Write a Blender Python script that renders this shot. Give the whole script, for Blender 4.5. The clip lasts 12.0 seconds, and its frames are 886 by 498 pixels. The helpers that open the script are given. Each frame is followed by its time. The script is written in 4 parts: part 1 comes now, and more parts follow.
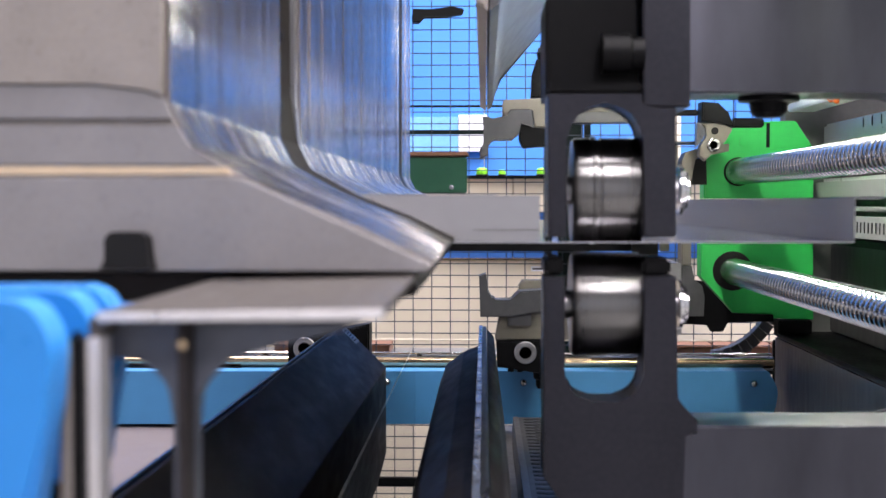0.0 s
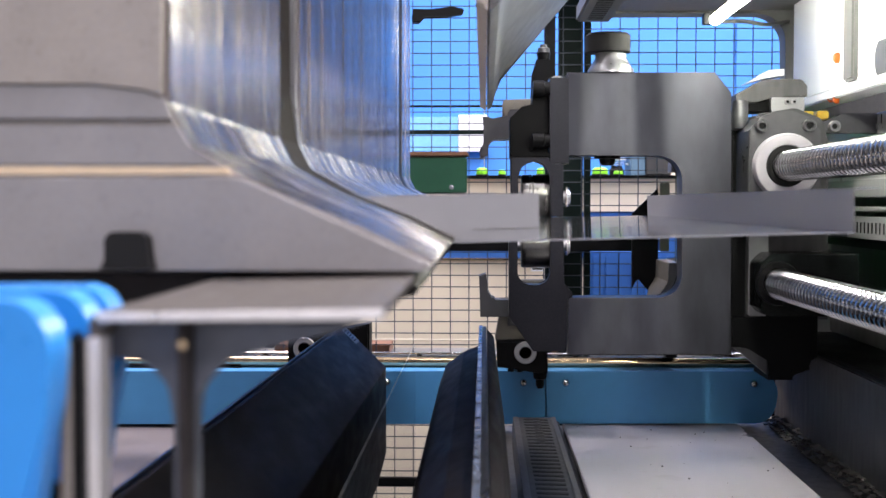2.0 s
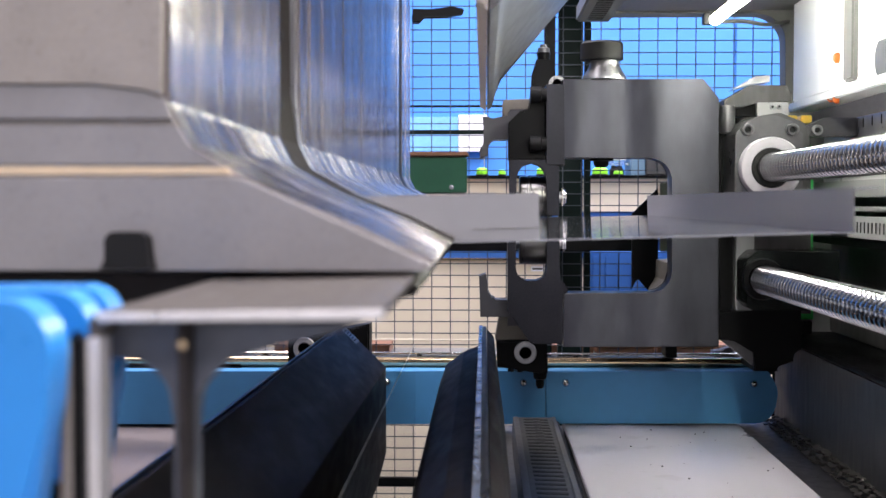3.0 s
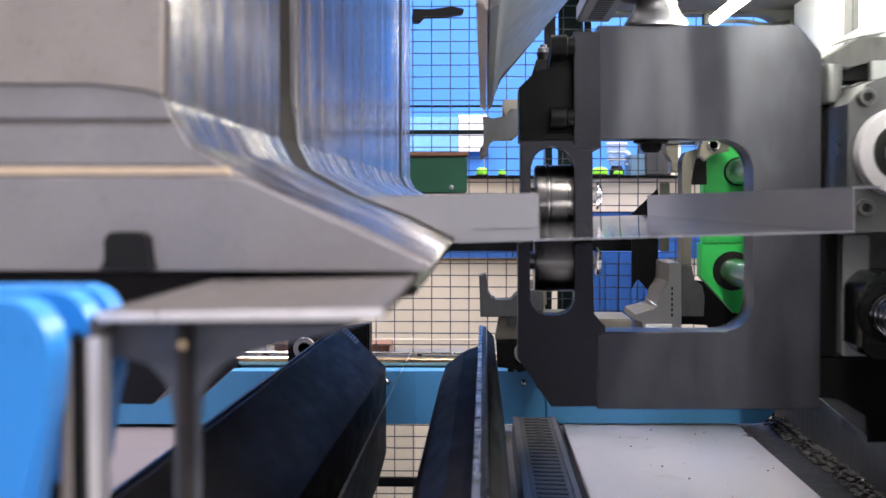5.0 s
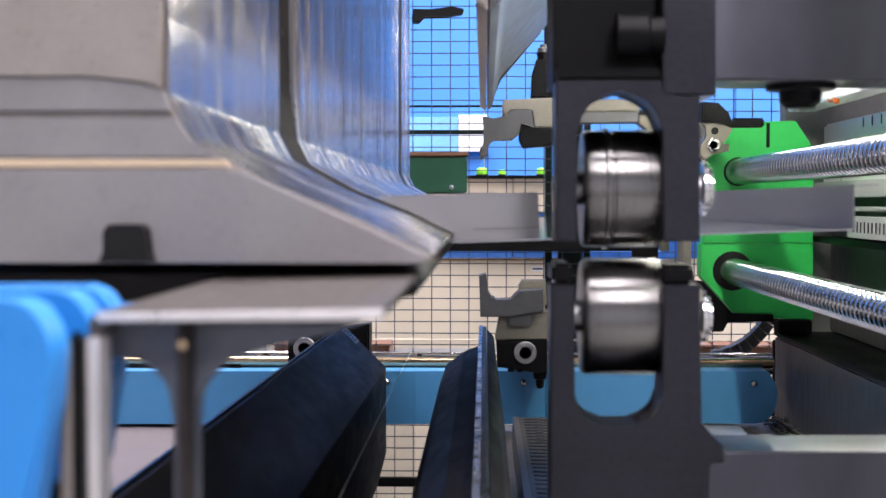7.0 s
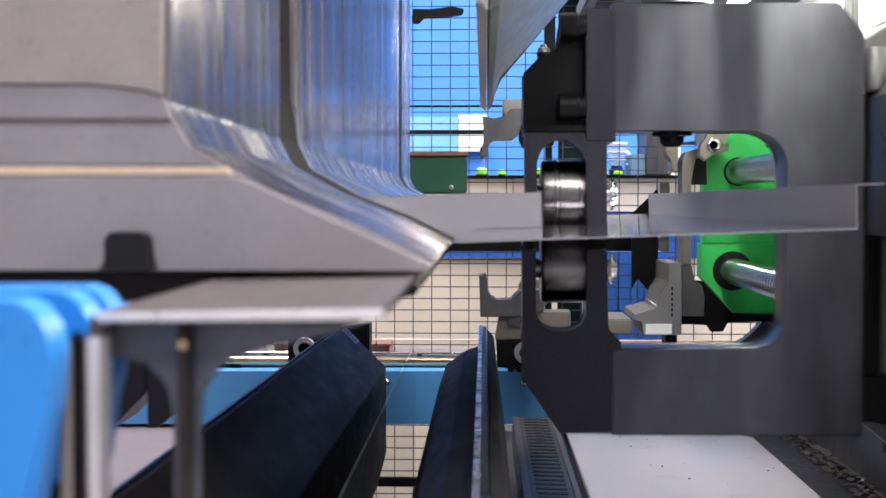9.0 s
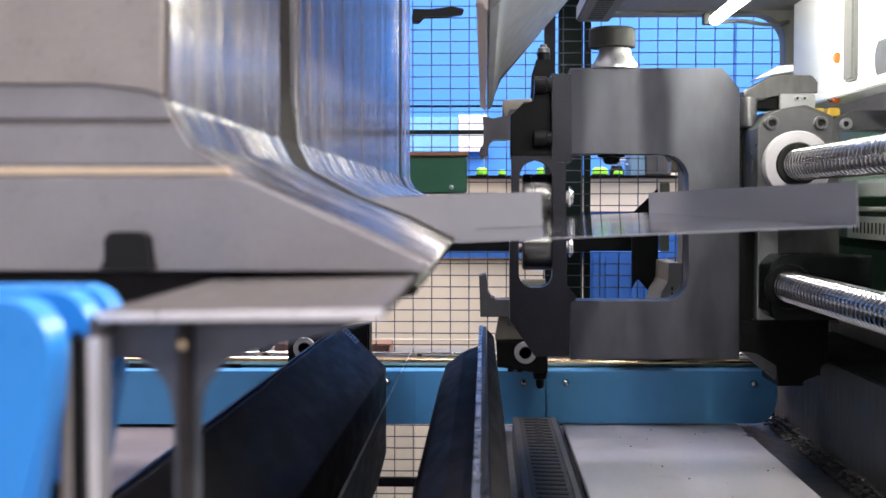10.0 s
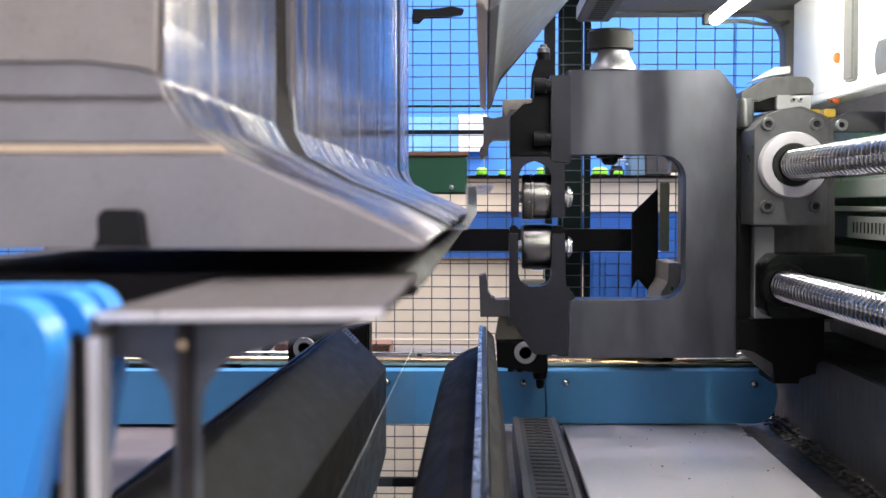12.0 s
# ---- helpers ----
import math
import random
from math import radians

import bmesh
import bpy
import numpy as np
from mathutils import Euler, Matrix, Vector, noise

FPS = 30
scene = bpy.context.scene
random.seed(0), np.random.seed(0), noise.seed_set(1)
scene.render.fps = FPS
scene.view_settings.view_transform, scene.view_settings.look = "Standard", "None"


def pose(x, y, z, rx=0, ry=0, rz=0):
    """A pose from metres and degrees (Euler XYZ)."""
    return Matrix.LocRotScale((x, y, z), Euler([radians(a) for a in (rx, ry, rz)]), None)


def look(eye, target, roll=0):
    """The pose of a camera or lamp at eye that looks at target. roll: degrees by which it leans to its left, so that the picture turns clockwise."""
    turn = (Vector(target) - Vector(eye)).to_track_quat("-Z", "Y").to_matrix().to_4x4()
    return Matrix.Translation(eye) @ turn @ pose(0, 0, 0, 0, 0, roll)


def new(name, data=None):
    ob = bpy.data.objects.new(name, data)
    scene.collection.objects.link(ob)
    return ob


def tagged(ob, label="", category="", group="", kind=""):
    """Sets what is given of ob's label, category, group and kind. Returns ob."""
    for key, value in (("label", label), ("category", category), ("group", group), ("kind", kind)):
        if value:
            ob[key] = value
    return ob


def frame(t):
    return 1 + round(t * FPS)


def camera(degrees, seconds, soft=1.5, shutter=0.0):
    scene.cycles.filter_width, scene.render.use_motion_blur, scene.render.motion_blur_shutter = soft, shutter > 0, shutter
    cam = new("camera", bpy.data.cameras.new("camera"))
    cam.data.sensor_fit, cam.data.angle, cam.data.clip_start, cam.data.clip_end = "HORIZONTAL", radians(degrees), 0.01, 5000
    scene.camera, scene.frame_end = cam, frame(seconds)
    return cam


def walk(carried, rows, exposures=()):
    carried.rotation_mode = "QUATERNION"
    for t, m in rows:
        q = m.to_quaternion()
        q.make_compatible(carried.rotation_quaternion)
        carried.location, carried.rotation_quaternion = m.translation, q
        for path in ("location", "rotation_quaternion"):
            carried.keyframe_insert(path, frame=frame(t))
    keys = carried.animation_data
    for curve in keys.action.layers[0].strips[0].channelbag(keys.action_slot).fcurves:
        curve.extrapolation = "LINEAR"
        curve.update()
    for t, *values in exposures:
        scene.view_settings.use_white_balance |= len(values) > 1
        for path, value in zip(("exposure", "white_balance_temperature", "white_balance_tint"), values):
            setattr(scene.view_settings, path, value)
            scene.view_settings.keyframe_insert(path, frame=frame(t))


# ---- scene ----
cam = camera(40, 12.0, soft=1.5, shutter=0.5)
cam.data.dof.use_dof, cam.data.dof.focus_distance, cam.data.dof.aperture_fstop = True, 2.7, 11.5
walk(cam, [(0.0, pose(0, 0, 1.2, 87.7933, 0, 1.9396)), (12.0, pose(0, 0, 1.2, 87.7933, 0, 1.9396))])

# ---- world and light ----
world = bpy.data.worlds.new("hall_air")
scene.world = world
world.use_nodes = True
world.node_tree.nodes["Background"].inputs[0].default_value = (0.9, 0.92, 1.0, 1)
world.node_tree.nodes["Background"].inputs[1].default_value = 0.03
scene.view_settings.exposure = 0.38


def area_lamp(name, eye, target, sx, sy, watts, colour):
    data = bpy.data.lights.new(name, "AREA")
    data.shape, data.size, data.size_y, data.energy, data.color = "RECTANGLE", sx, sy, watts, colour
    ob = new(name, data)
    ob.matrix_world = look(eye, target)
    return tagged(ob, "unseen white area lamp added under the hall ceiling", "ceiling lamp", "hall strip lights")


# Unseen lamps, added overhead to balance the brightness of each region.
for lx, ly, lz, watts in ((-2.2, 0.6, 4.4, 80), (0.2, 0.6, 4.4, 90), (2.4, 0.6, 4.4, 70), (-1.2, 3.65, 4.4, 170), (1.6, 3.65, 4.4, 320), (0.9, -2.8, 4.4, 210)):
    area_lamp("strip_light", (lx, ly, lz), (lx, ly + 0.001, 0), 0.5, 2.4, watts, (1.0, 0.925, 0.965))


# ---- materials ----
def material(name, colour, rough=0.5, metal=0.0, vary=0.15, scale=30.0, bump=0.05, stretch=(1, 1, 1), spots=0.0, rough_vary=0.1, random_obj=0.0, wave=0.0, wave_scale=6.0, wave_stretch=(1, 1, 0.15), aniso=0.0, spec=0.5, aniso_axis="Z", aniso_turn=0.0):
    """Noise at two scales over colour, roughness and relief; spots: dark specks."""
    m = bpy.data.materials.new(name)
    m.use_nodes = True
    n, l = m.node_tree.nodes, m.node_tree.links
    b = n["Principled BSDF"]
    b.inputs["Metallic"].default_value = metal
    b.inputs["Specular IOR Level"].default_value = spec
    tc, mp = n.new("ShaderNodeTexCoord"), n.new("ShaderNodeMapping")
    mp.inputs["Scale"].default_value = stretch
    l.new(tc.outputs["Object"], mp.inputs["Vector"])
    big, fine = n.new("ShaderNodeTexNoise"), n.new("ShaderNodeTexNoise")
    for t, s, d in ((big, scale * 0.15, 4), (fine, scale * 2.2, 6)):
        t.inputs["Scale"].default_value, t.inputs["Detail"].default_value = s, d
        l.new(mp.outputs[0], t.inputs["Vector"])
    add = n.new("ShaderNodeMath")
    add.operation = "ADD"
    l.new(big.outputs["Fac"], add.inputs[0])
    l.new(fine.outputs["Fac"], add.inputs[1])
    ramp = n.new("ShaderNodeMapRange")
    ramp.inputs["From Min"].default_value, ramp.inputs["From Max"].default_value = 0.6, 1.4
    ramp.inputs["To Min"].default_value, ramp.inputs["To Max"].default_value = 1 - vary, 1 + vary
    l.new(add.outputs[0], ramp.inputs["Value"])
    hsv = n.new("ShaderNodeHueSaturation")
    hsv.inputs["Color"].default_value = (*colour, 1)
    value = ramp.outputs[0]
    if random_obj:
        info, mr, mul = n.new("ShaderNodeObjectInfo"), n.new("ShaderNodeMapRange"), n.new("ShaderNodeMath")
        mr.inputs["To Min"].default_value, mr.inputs["To Max"].default_value = 1 - random_obj, 1 + random_obj
        mul.operation = "MULTIPLY"
        l.new(info.outputs["Random"], mr.inputs["Value"])
        l.new(mr.outputs[0], mul.inputs[0])
        l.new(value, mul.inputs[1])
        value = mul.outputs[0]
    l.new(value, hsv.inputs["Value"])
    col = hsv.outputs["Color"]
    if spots:
        sp, cr, mix = n.new("ShaderNodeTexNoise"), n.new("ShaderNodeMapRange"), n.new("ShaderNodeMixRGB")
        sp.inputs["Scale"].default_value = scale * 1.3
        cr.inputs["From Min"].default_value, cr.inputs["From Max"].default_value = 0.62, 0.72
        cr.inputs["To Max"].default_value = spots
        l.new(tc.outputs["Object"], sp.inputs["Vector"])
        l.new(sp.outputs["Fac"], cr.inputs["Value"])
        l.new(cr.outputs[0], mix.inputs[0])
        l.new(col, mix.inputs[1])
        mix.inputs[2].default_value = (colour[0] * 0.25, colour[1] * 0.22, colour[2] * 0.2, 1)
        col = mix.outputs[0]
    l.new(col, b.inputs["Base Color"])
    rr = n.new("ShaderNodeMapRange")
    rr.inputs["From Min"].default_value, rr.inputs["From Max"].default_value = 0.6, 1.4
    rr.inputs["To Min"].default_value, rr.inputs["To Max"].default_value = max(0.02, rough - rough_vary), rough + rough_vary
    l.new(add.outputs[0], rr.inputs["Value"])
    l.new(rr.outputs[0], b.inputs["Roughness"])
    if bump:
        bp = n.new("ShaderNodeBump")
        bp.inputs["Strength"].default_value, bp.inputs["Distance"].default_value = bump, 0.002
        l.new(fine.outputs["Fac"], bp.inputs["Height"])
        l.new(bp.outputs[0], b.inputs["Normal"])
        if wave:
            wm, wn, wb = n.new("ShaderNodeMapping"), n.new("ShaderNodeTexNoise"), n.new("ShaderNodeBump")
            wm.inputs["Scale"].default_value = wave_stretch
            wn.inputs["Scale"].default_value, wn.inputs["Detail"].default_value = wave_scale, 2
            wb.inputs["Strength"].default_value, wb.inputs["Distance"].default_value = 1.0, wave
            l.new(tc.outputs["Object"], wm.inputs["Vector"])
            l.new(wm.outputs[0], wn.inputs["Vector"])
            l.new(wn.outputs["Fac"], wb.inputs["Height"])
            l.new(wb.outputs[0], bp.inputs["Normal"])
    if aniso:
        tg = n.new("ShaderNodeTangent")
        tg.direction_type, tg.axis = "RADIAL", aniso_axis
        b.inputs["Anisotropic Rotation"].default_value = aniso_turn
        b.inputs["Anisotropic"].default_value = aniso
        l.new(tg.outputs[0], b.inputs["Tangent"])
    return m


def glow(name, colour, strength):
    m = bpy.data.materials.new(name)
    m.use_nodes = True
    b = m.node_tree.nodes["Principled BSDF"]
    b.inputs["Base Color"].default_value = (*colour, 1)
    b.inputs["Emission Color"].default_value = (*colour, 1)
    b.inputs["Emission Strength"].default_value = strength
    return m


def clear_plastic(name, tint, alpha=0.22):
    m = bpy.data.materials.new(name)
    m.use_nodes = True
    b = m.node_tree.nodes["Principled BSDF"]
    b.inputs["Base Color"].default_value = (*tint, 1)
    b.inputs["Alpha"].default_value = alpha
    b.inputs["Roughness"].default_value = 0.1
    return m


burnished = material("burnished_steel", (0.057, 0.058, 0.073), 0.33, 0.78, 0.24, 17, 0.012, (1, 1, 0.35), rough_vary=0.05, wave=0.022, wave_scale=4.5, aniso=0.7, aniso_turn=0.25)
fork_steel = material("dark_burnished_fork", (0.030, 0.030, 0.039), 0.38, 0.7, 0.2, 90, 0.04, rough_vary=0.06, spec=0.3)
black_steel = material("black_oxide_steel", (0.0035, 0.0035, 0.0045), 0.45, 0.0, 0.3, 60, 0.05, spec=0.12)
machined = material("machined_steel", (0.36, 0.36, 0.38), 0.34, 0.9, 0.06, 80, 0.015)
polished = material("polished_steel", (0.60, 0.60, 0.61), 0.13, 1.0, 0.08, 60, 0.02, (1, 4, 1), rough_vary=0.05)
roller_steel = material("roller_steel", (0.22, 0.215, 0.215), 0.30, 1.0, 0.08, 90, 0.006, (6, 0.4, 0.4), rough_vary=0.05, aniso=0.85, aniso_axis="X", aniso_turn=0.25)
galvanised = material("galvanised_sheet", (0.29, 0.29, 0.312), 0.42, 0.4, 0.06, 25, 0.01, rough_vary=0.05)
sheet_gloss = material("glossy_sheet_top", (0.36, 0.355, 0.38), 0.09, 0.95, 0.05, 25, 0.006, rough_vary=0.03)
tool_face = material("ground_tool_face", (0.295, 0.282, 0.292), 0.46, 0.45, 0.10, 160, 0.05, spots=0.12)
tool_brown = material("phosphated_tool_steel", (0.30, 0.272, 0.255), 0.6, 0.3, 0.18, 220, 0.10, spots=0.25)
# Flank steel; its tone streaks paint bright reflections along the brushed grain.
tool_side = material("reflection_streaked_flank", (0.57, 0.51, 0.495), 0.20, 1.0, 0.36, 60, 0.13, (0.3, 4, 0.045), rough_vary=0.09, random_obj=0.28, wave=0.0028, wave_scale=42.0, wave_stretch=(0.3, 1.6, 0.025), aniso=0.8)
# Darker flank copy; the throat's dark reflections are painted into the colour.
tool_throat = material("darkened_tool_throat", (0.34, 0.305, 0.295), 0.25, 1.0, 0.38, 55, 0.20, (0.3, 4, 0.05), rough_vary=0.11, random_obj=0.25, wave=0.005, wave_scale=40.0, wave_stretch=(0.3, 1.6, 0.03), aniso=0.85)
gold_strip = material("brass_coloured_strip", (0.78, 0.62, 0.44), 0.4, 0.5, 0.1, 60, 0.03)
tool_gap = material("dull_brown_spacer", (0.028, 0.025, 0.024), 0.65, 0.0, 0.3, 40, 0.08, spots=0.3, spec=0.02)
blade_dark = material("dark_tool_blade", (0.022, 0.0195, 0.0205), 0.50, 0.0, 0.85, 20, 0.14, (1, 0.35, 1), spots=0.5, rough_vary=0.2, spec=0.09)
blade_grey = material("worn_grey_blade", (0.12, 0.12, 0.125), 0.40, 0.8, 0.2, 22, 0.05, (1, 0.3, 1))
beam_edge = material("worn_dark_edge", (0.030, 0.032, 0.042), 0.34, 0.5, 0.5, 40, 0.06, (1, 0.3, 1))
disc_blue = material("light_blue_plastic", (0.025, 0.225, 0.64), 0.28, 0.0, 0.10, 15, 0.03, spots=0.1)
beam_blue = material("blue_painted_steel", (0.058, 0.235, 0.49), 0.5, 0.0, 0.06, 14, 0.03)
clamp_green = material("bright_green_paint", (0.03, 0.56, 0.11), 0.45, 0.0, 0.07, 25, 0.02)
box_green = material("dark_green_paint", (0.008, 0.07, 0.035), 0.5, 0.0, 0.15, 25, 0.02)
post_green = material("blackish_green_paint", (0.004, 0.011, 0.010), 0.5, 0.0, 0.2, 25, 0.02, spec=0.15)
cream = material("cream_lacquer", (0.78, 0.69, 0.56), 0.5, 0.0, 0.05, 10, 0.02)
wall_blue = material("sky_blue_wall_paint", (0.045, 0.21, 0.63), 0.6, 0.0, 0.05, 4, 0.02)
deep_blue = material("deep_blue_paint", (0.02, 0.10, 0.36), 0.5, 0.0, 0.08, 10, 0.02)
white_paint = material("white_paint", (0.80, 0.80, 0.84), 0.45, 0.0, 0.04, 12, 0.02)
housing_grey = material("satin_grey_housing", (0.10, 0.10, 0.11), 0.34, 0.6, 0.15, 30, 0.03)
pale_blue = material("pale_blue_sheet", (0.16, 0.40, 0.80), 0.5)
frame_grey = material("grey_painted_casting", (0.14, 0.14, 0.14), 0.55, 0.0, 0.15, 30, 0.05)
light_grey = material("light_grey_machine_paint", (0.34, 0.34, 0.36), 0.45, 0.1, 0.12, 14, 0.03)
# Left floor is bed plate in shade; that shade is put into this colour.
pink_grey = material("shaded_pinkish_floor", (0.12, 0.10, 0.105), 0.6, 0.0, 0.15, 9, 0.04, spots=0.15)
side_grey = material("dark_grey_machine_paint", (0.064, 0.063, 0.068), 0.46, 0.1, 0.45, 26, 0.08, (1, 1, 0.22), spots=0.3, rough_vary=0.18)
jaw_steel = material("worn_jaw_steel", (0.098, 0.087, 0.081), 0.42, 0.4, 0.2, 60, 0.06, (1, 0.3, 1), spots=0.2)
jaw_web = material("bluish_cast_web", (0.115, 0.125, 0.16), 0.5, 0.3, 0.2, 60, 0.05)
bed_plate = material("pale_steel_tray", (0.45, 0.43, 0.485), 0.36, 0.25, 0.16, 12, 0.05, (1, 0.35, 1), spots=0.16, rough_vary=0.16)
weld = material("rough_grey_weld", (0.080, 0.076, 0.068), 0.7, 0.2, 0.45, 60, 0.35, spots=0.5)
# Near-white: paints the jaw's edge highlights; also the guard's pale cut edge.
bright_edge = material("highlit_pale_edge", (0.74, 0.72, 0.73), 0.35, 0.4, 0.14, 60, 0.03, (1, 1, 0.3), spots=0.2)
blade_shine = material("bright_bluish_ground_face", (0.34, 0.42, 0.60), 0.25, 0.8, 0.2, 40, 0.02)
rubber = material("black_rubber", (0.008, 0.008, 0.009), 0.6, 0.0, 0.2, 50, 0.05, spec=0.25)
gloss_black = material("glossy_black_cover", (0.004, 0.006, 0.006), 0.22, 0.0, 0.2, 30, 0.03, spec=0.4)
belt_grey = material("dusty_belt", (0.030, 0.029, 0.031), 0.5, 0.1, 0.3, 40, 0.06)
belt_lip = material("worn_belt_lip", (0.085, 0.083, 0.09), 0.42, 0.3, 0.2, 40, 0.04)
bronze = material("bronze_rail", (0.56, 0.42, 0.27), 0.17, 0.95, 0.10, 40, 0.02)
beige = material("beige_tool_steel", (0.19, 0.175, 0.15), 0.45, 0.4, 0.12, 40, 0.03)
orange = material("orange_plastic", (0.85, 0.16, 0.02), 0.4)
yellow = material("yellow_brass", (0.75, 0.5, 0.08), 0.35, 0.6)
lime = material("lime_green_plastic", (0.25, 0.75, 0.03), 0.45)
brown_box = material("cardboard", (0.17, 0.08, 0.045), 0.7)
wire_mat = material("dark_wire", (0.06, 0.07, 0.09), 0.4, 0.6)
concrete = material("grey_concrete", (0.30, 0.30, 0.29), 0.7, 0.0, 0.15, 6, 0.1)
hall_wall = material("light_hall_panel", (0.60, 0.62, 0.63), 0.6, 0.0, 0.06, 4, 0.02)
tube_glow = glow("lit_tube", (1.0, 1.0, 0.84), 64.0)
film_plastic = clear_plastic("clear_plastic", (0.55, 0.65, 0.9), 0.07)
jug_glass = clear_plastic("hazy_jug_plastic", (0.9, 0.93, 0.95))
dull_blue = material("dull_blue_grey_sheet", (0.13, 0.22, 0.33), 0.5, 0.0, 0.1, 20, 0.02)
pale_guide = material("pale_guide_paint", (0.58, 0.57, 0.60), 0.32, 0.3, 0.1, 14, 0.03)


# ---- builders ----
def thing(name, label, category, group="", kind="", at=(0, 0, 0)):
    ob = new(name)
    ob.location = at
    return tagged(ob, label, category, group, kind)


def link(name, bm, mat, parent=None, label="", smooth=False):
    me = bpy.data.meshes.new(name)
    bmesh.ops.recalc_face_normals(bm, faces=bm.faces)
    bm.to_mesh(me)
    bm.free()
    me.materials.append(mat)
    if smooth:
        for p in me.polygons:
            p.use_smooth = True
        me.set_sharp_from_angle(angle=radians(35))
    ob = new(name, me)
    if parent is not None:
        ob.parent = parent
    if label:
        ob["label"] = label
    return ob


def fillet(points, steps=5):
    """Outline from (x, z) or (x, z, radius): corners with a radius become arcs."""
    out, n = [], len(points)
    for i, p in enumerate(points):
        if len(p) < 3 or p[2] <= 0:
            out.append((p[0], p[1]))
            continue
        c = Vector(p[:2])
        a, b = Vector(points[i - 1][:2]) - c, Vector(points[(i + 1) % n][:2]) - c
        half = a.angle(b) / 2
        d = min(p[2] / math.tan(half), a.length * 0.49, b.length * 0.49)
        r = d * math.tan(half)
        mid = c + (a.normalized() + b.normalized()).normalized() * (r / math.sin(half))
        s, e = c + a.normalized() * d - mid, c + b.normalized() * d - mid
        turn = s.angle_signed(e)
        for k in range(steps + 1):
            q = s.copy()
            q.rotate(Matrix.Rotation(-turn * k / steps, 2))
            out.append(tuple(mid + q))
    return out


def prism_bm(points, y0, y1, bevel=0.0, axis="y", steps=5):
    bm = bmesh.new()
    pts = fillet(points, steps)
    place = {"y": lambda p, d: (p[0], d, p[1]), "x": lambda p, d: (d, p[0], p[1]), "z": lambda p, d: (p[0], p[1], d)}[axis]
    ends = [[bm.verts.new(place(p, d)) for p in pts] for d in (y0, y1)]
    caps = [bm.faces.new(e) for e in ends]
    n = len(pts)
    for i in range(n):
        bm.faces.new((ends[0][i], ends[0][(i + 1) % n], ends[1][(i + 1) % n], ends[1][i]))
    if bevel:
        edges = list({e for c in caps for e in c.edges})
        bmesh.ops.bevel(bm, geom=edges, offset=bevel, segments=2, affect="EDGES", clamp_overlap=True)
    return bm


def prism(name, points, y0, y1, mat, parent=None, bevel=0.0, axis="y", label="", smooth=True, steps=5):
    return link(name, prism_bm(points, y0, y1, bevel, axis, steps), mat, parent, label, smooth)


def box_bm(x0, x1, y0, y1, z0, z1, bevel=0.0):
    bm = bmesh.new()
    m = Matrix.LocRotScale(((x0 + x1) / 2, (y0 + y1) / 2, (z0 + z1) / 2), None, (abs(x1 - x0), abs(y1 - y0), abs(z1 - z0)))
    bmesh.ops.create_cube(bm, size=1, matrix=m)
    if bevel:
        bmesh.ops.bevel(bm, geom=list(bm.edges), offset=bevel, segments=2, affect="EDGES", clamp_overlap=True)
    return bm


def box(name, x0, x1, y0, y1, z0, z1, mat, parent=None, bevel=0.002, label=""):
    return link(name, box_bm(x0, x1, y0, y1, z0, z1, bevel), mat, parent, label, True)


def lathe_bm(profile, centre, axis="x", n=40):
    """Turned body: profile of (distance along the axis, radius)."""
    bm = bmesh.new()
    rings = []
    for d, r in profile:
        ring = []
        for k in range(n):
            a = 2 * math.pi * k / n
            c, s = r * math.cos(a), r * math.sin(a)
            v = {"x": (d, c, s), "y": (c, d, s), "z": (c, s, d)}[axis]
            ring.append(bm.verts.new(Vector(centre) + Vector(v)))
        rings.append(ring)
    for a, b in zip(rings, rings[1:]):
        for k in range(n):
            bm.faces.new((a[k], a[(k + 1) % n], b[(k + 1) % n], b[k]))
    bm.faces.new(rings[0])
    bm.faces.new(rings[-1])
    return bm


def lathe(name, profile, centre, axis, mat, parent=None, label="", n=40):
    return link(name, lathe_bm(profile, centre, axis, n), mat, parent, label, True)


def socket_screw(parent, centre, r, depth, axis="y", sign=-1, mat=None, name="socket_screw"):
    """Cap screw with a recessed hexagon; its head stands out towards sign along the axis."""
    s = sign
    prof = [(0, r), (s * depth * 0.85, r), (s * depth, r * 0.88), (s * depth, r * 0.56), (s * depth * 0.3, r * 0.54)]
    head = lathe(name, prof, centre, axis, mat or machined, parent, n=18)
    # dark disc paints the shade inside the hexagon socket
    lathe("hex_recess", [(s * depth * 0.31, r * 0.53), (s * depth * 0.45, r * 0.53)], centre, axis, rubber, head, n=6)
    return head


# ---- hall ----
def build_hall():
    fl = box("floor", -7, 7, -6, 9, -0.2, 0.0, concrete, bevel=0)
    tagged(fl, "grey concrete floor of the factory hall", "floor", kind="structure")
    for nm, a in (("wall_west", (-7.2, -7, -6, 9, 0, 6)), ("wall_east", (7, 7.2, -6, 9, 0, 6)),
                  ("wall_south", (-7, 7, -6.2, -6, 0, 6)), ("wall_north", (-7, 7, 9, 9.2, 0, 6))):
        tagged(box(nm, *a, hall_wall, bevel=0), "light grey panelled hall wall", "wall", kind="structure")
    tagged(box("ceiling", -7.2, 7.2, -6.2, 9.2, 6, 6.2, hall_wall, bevel=0), "light hall ceiling", "ceiling", kind="structure")


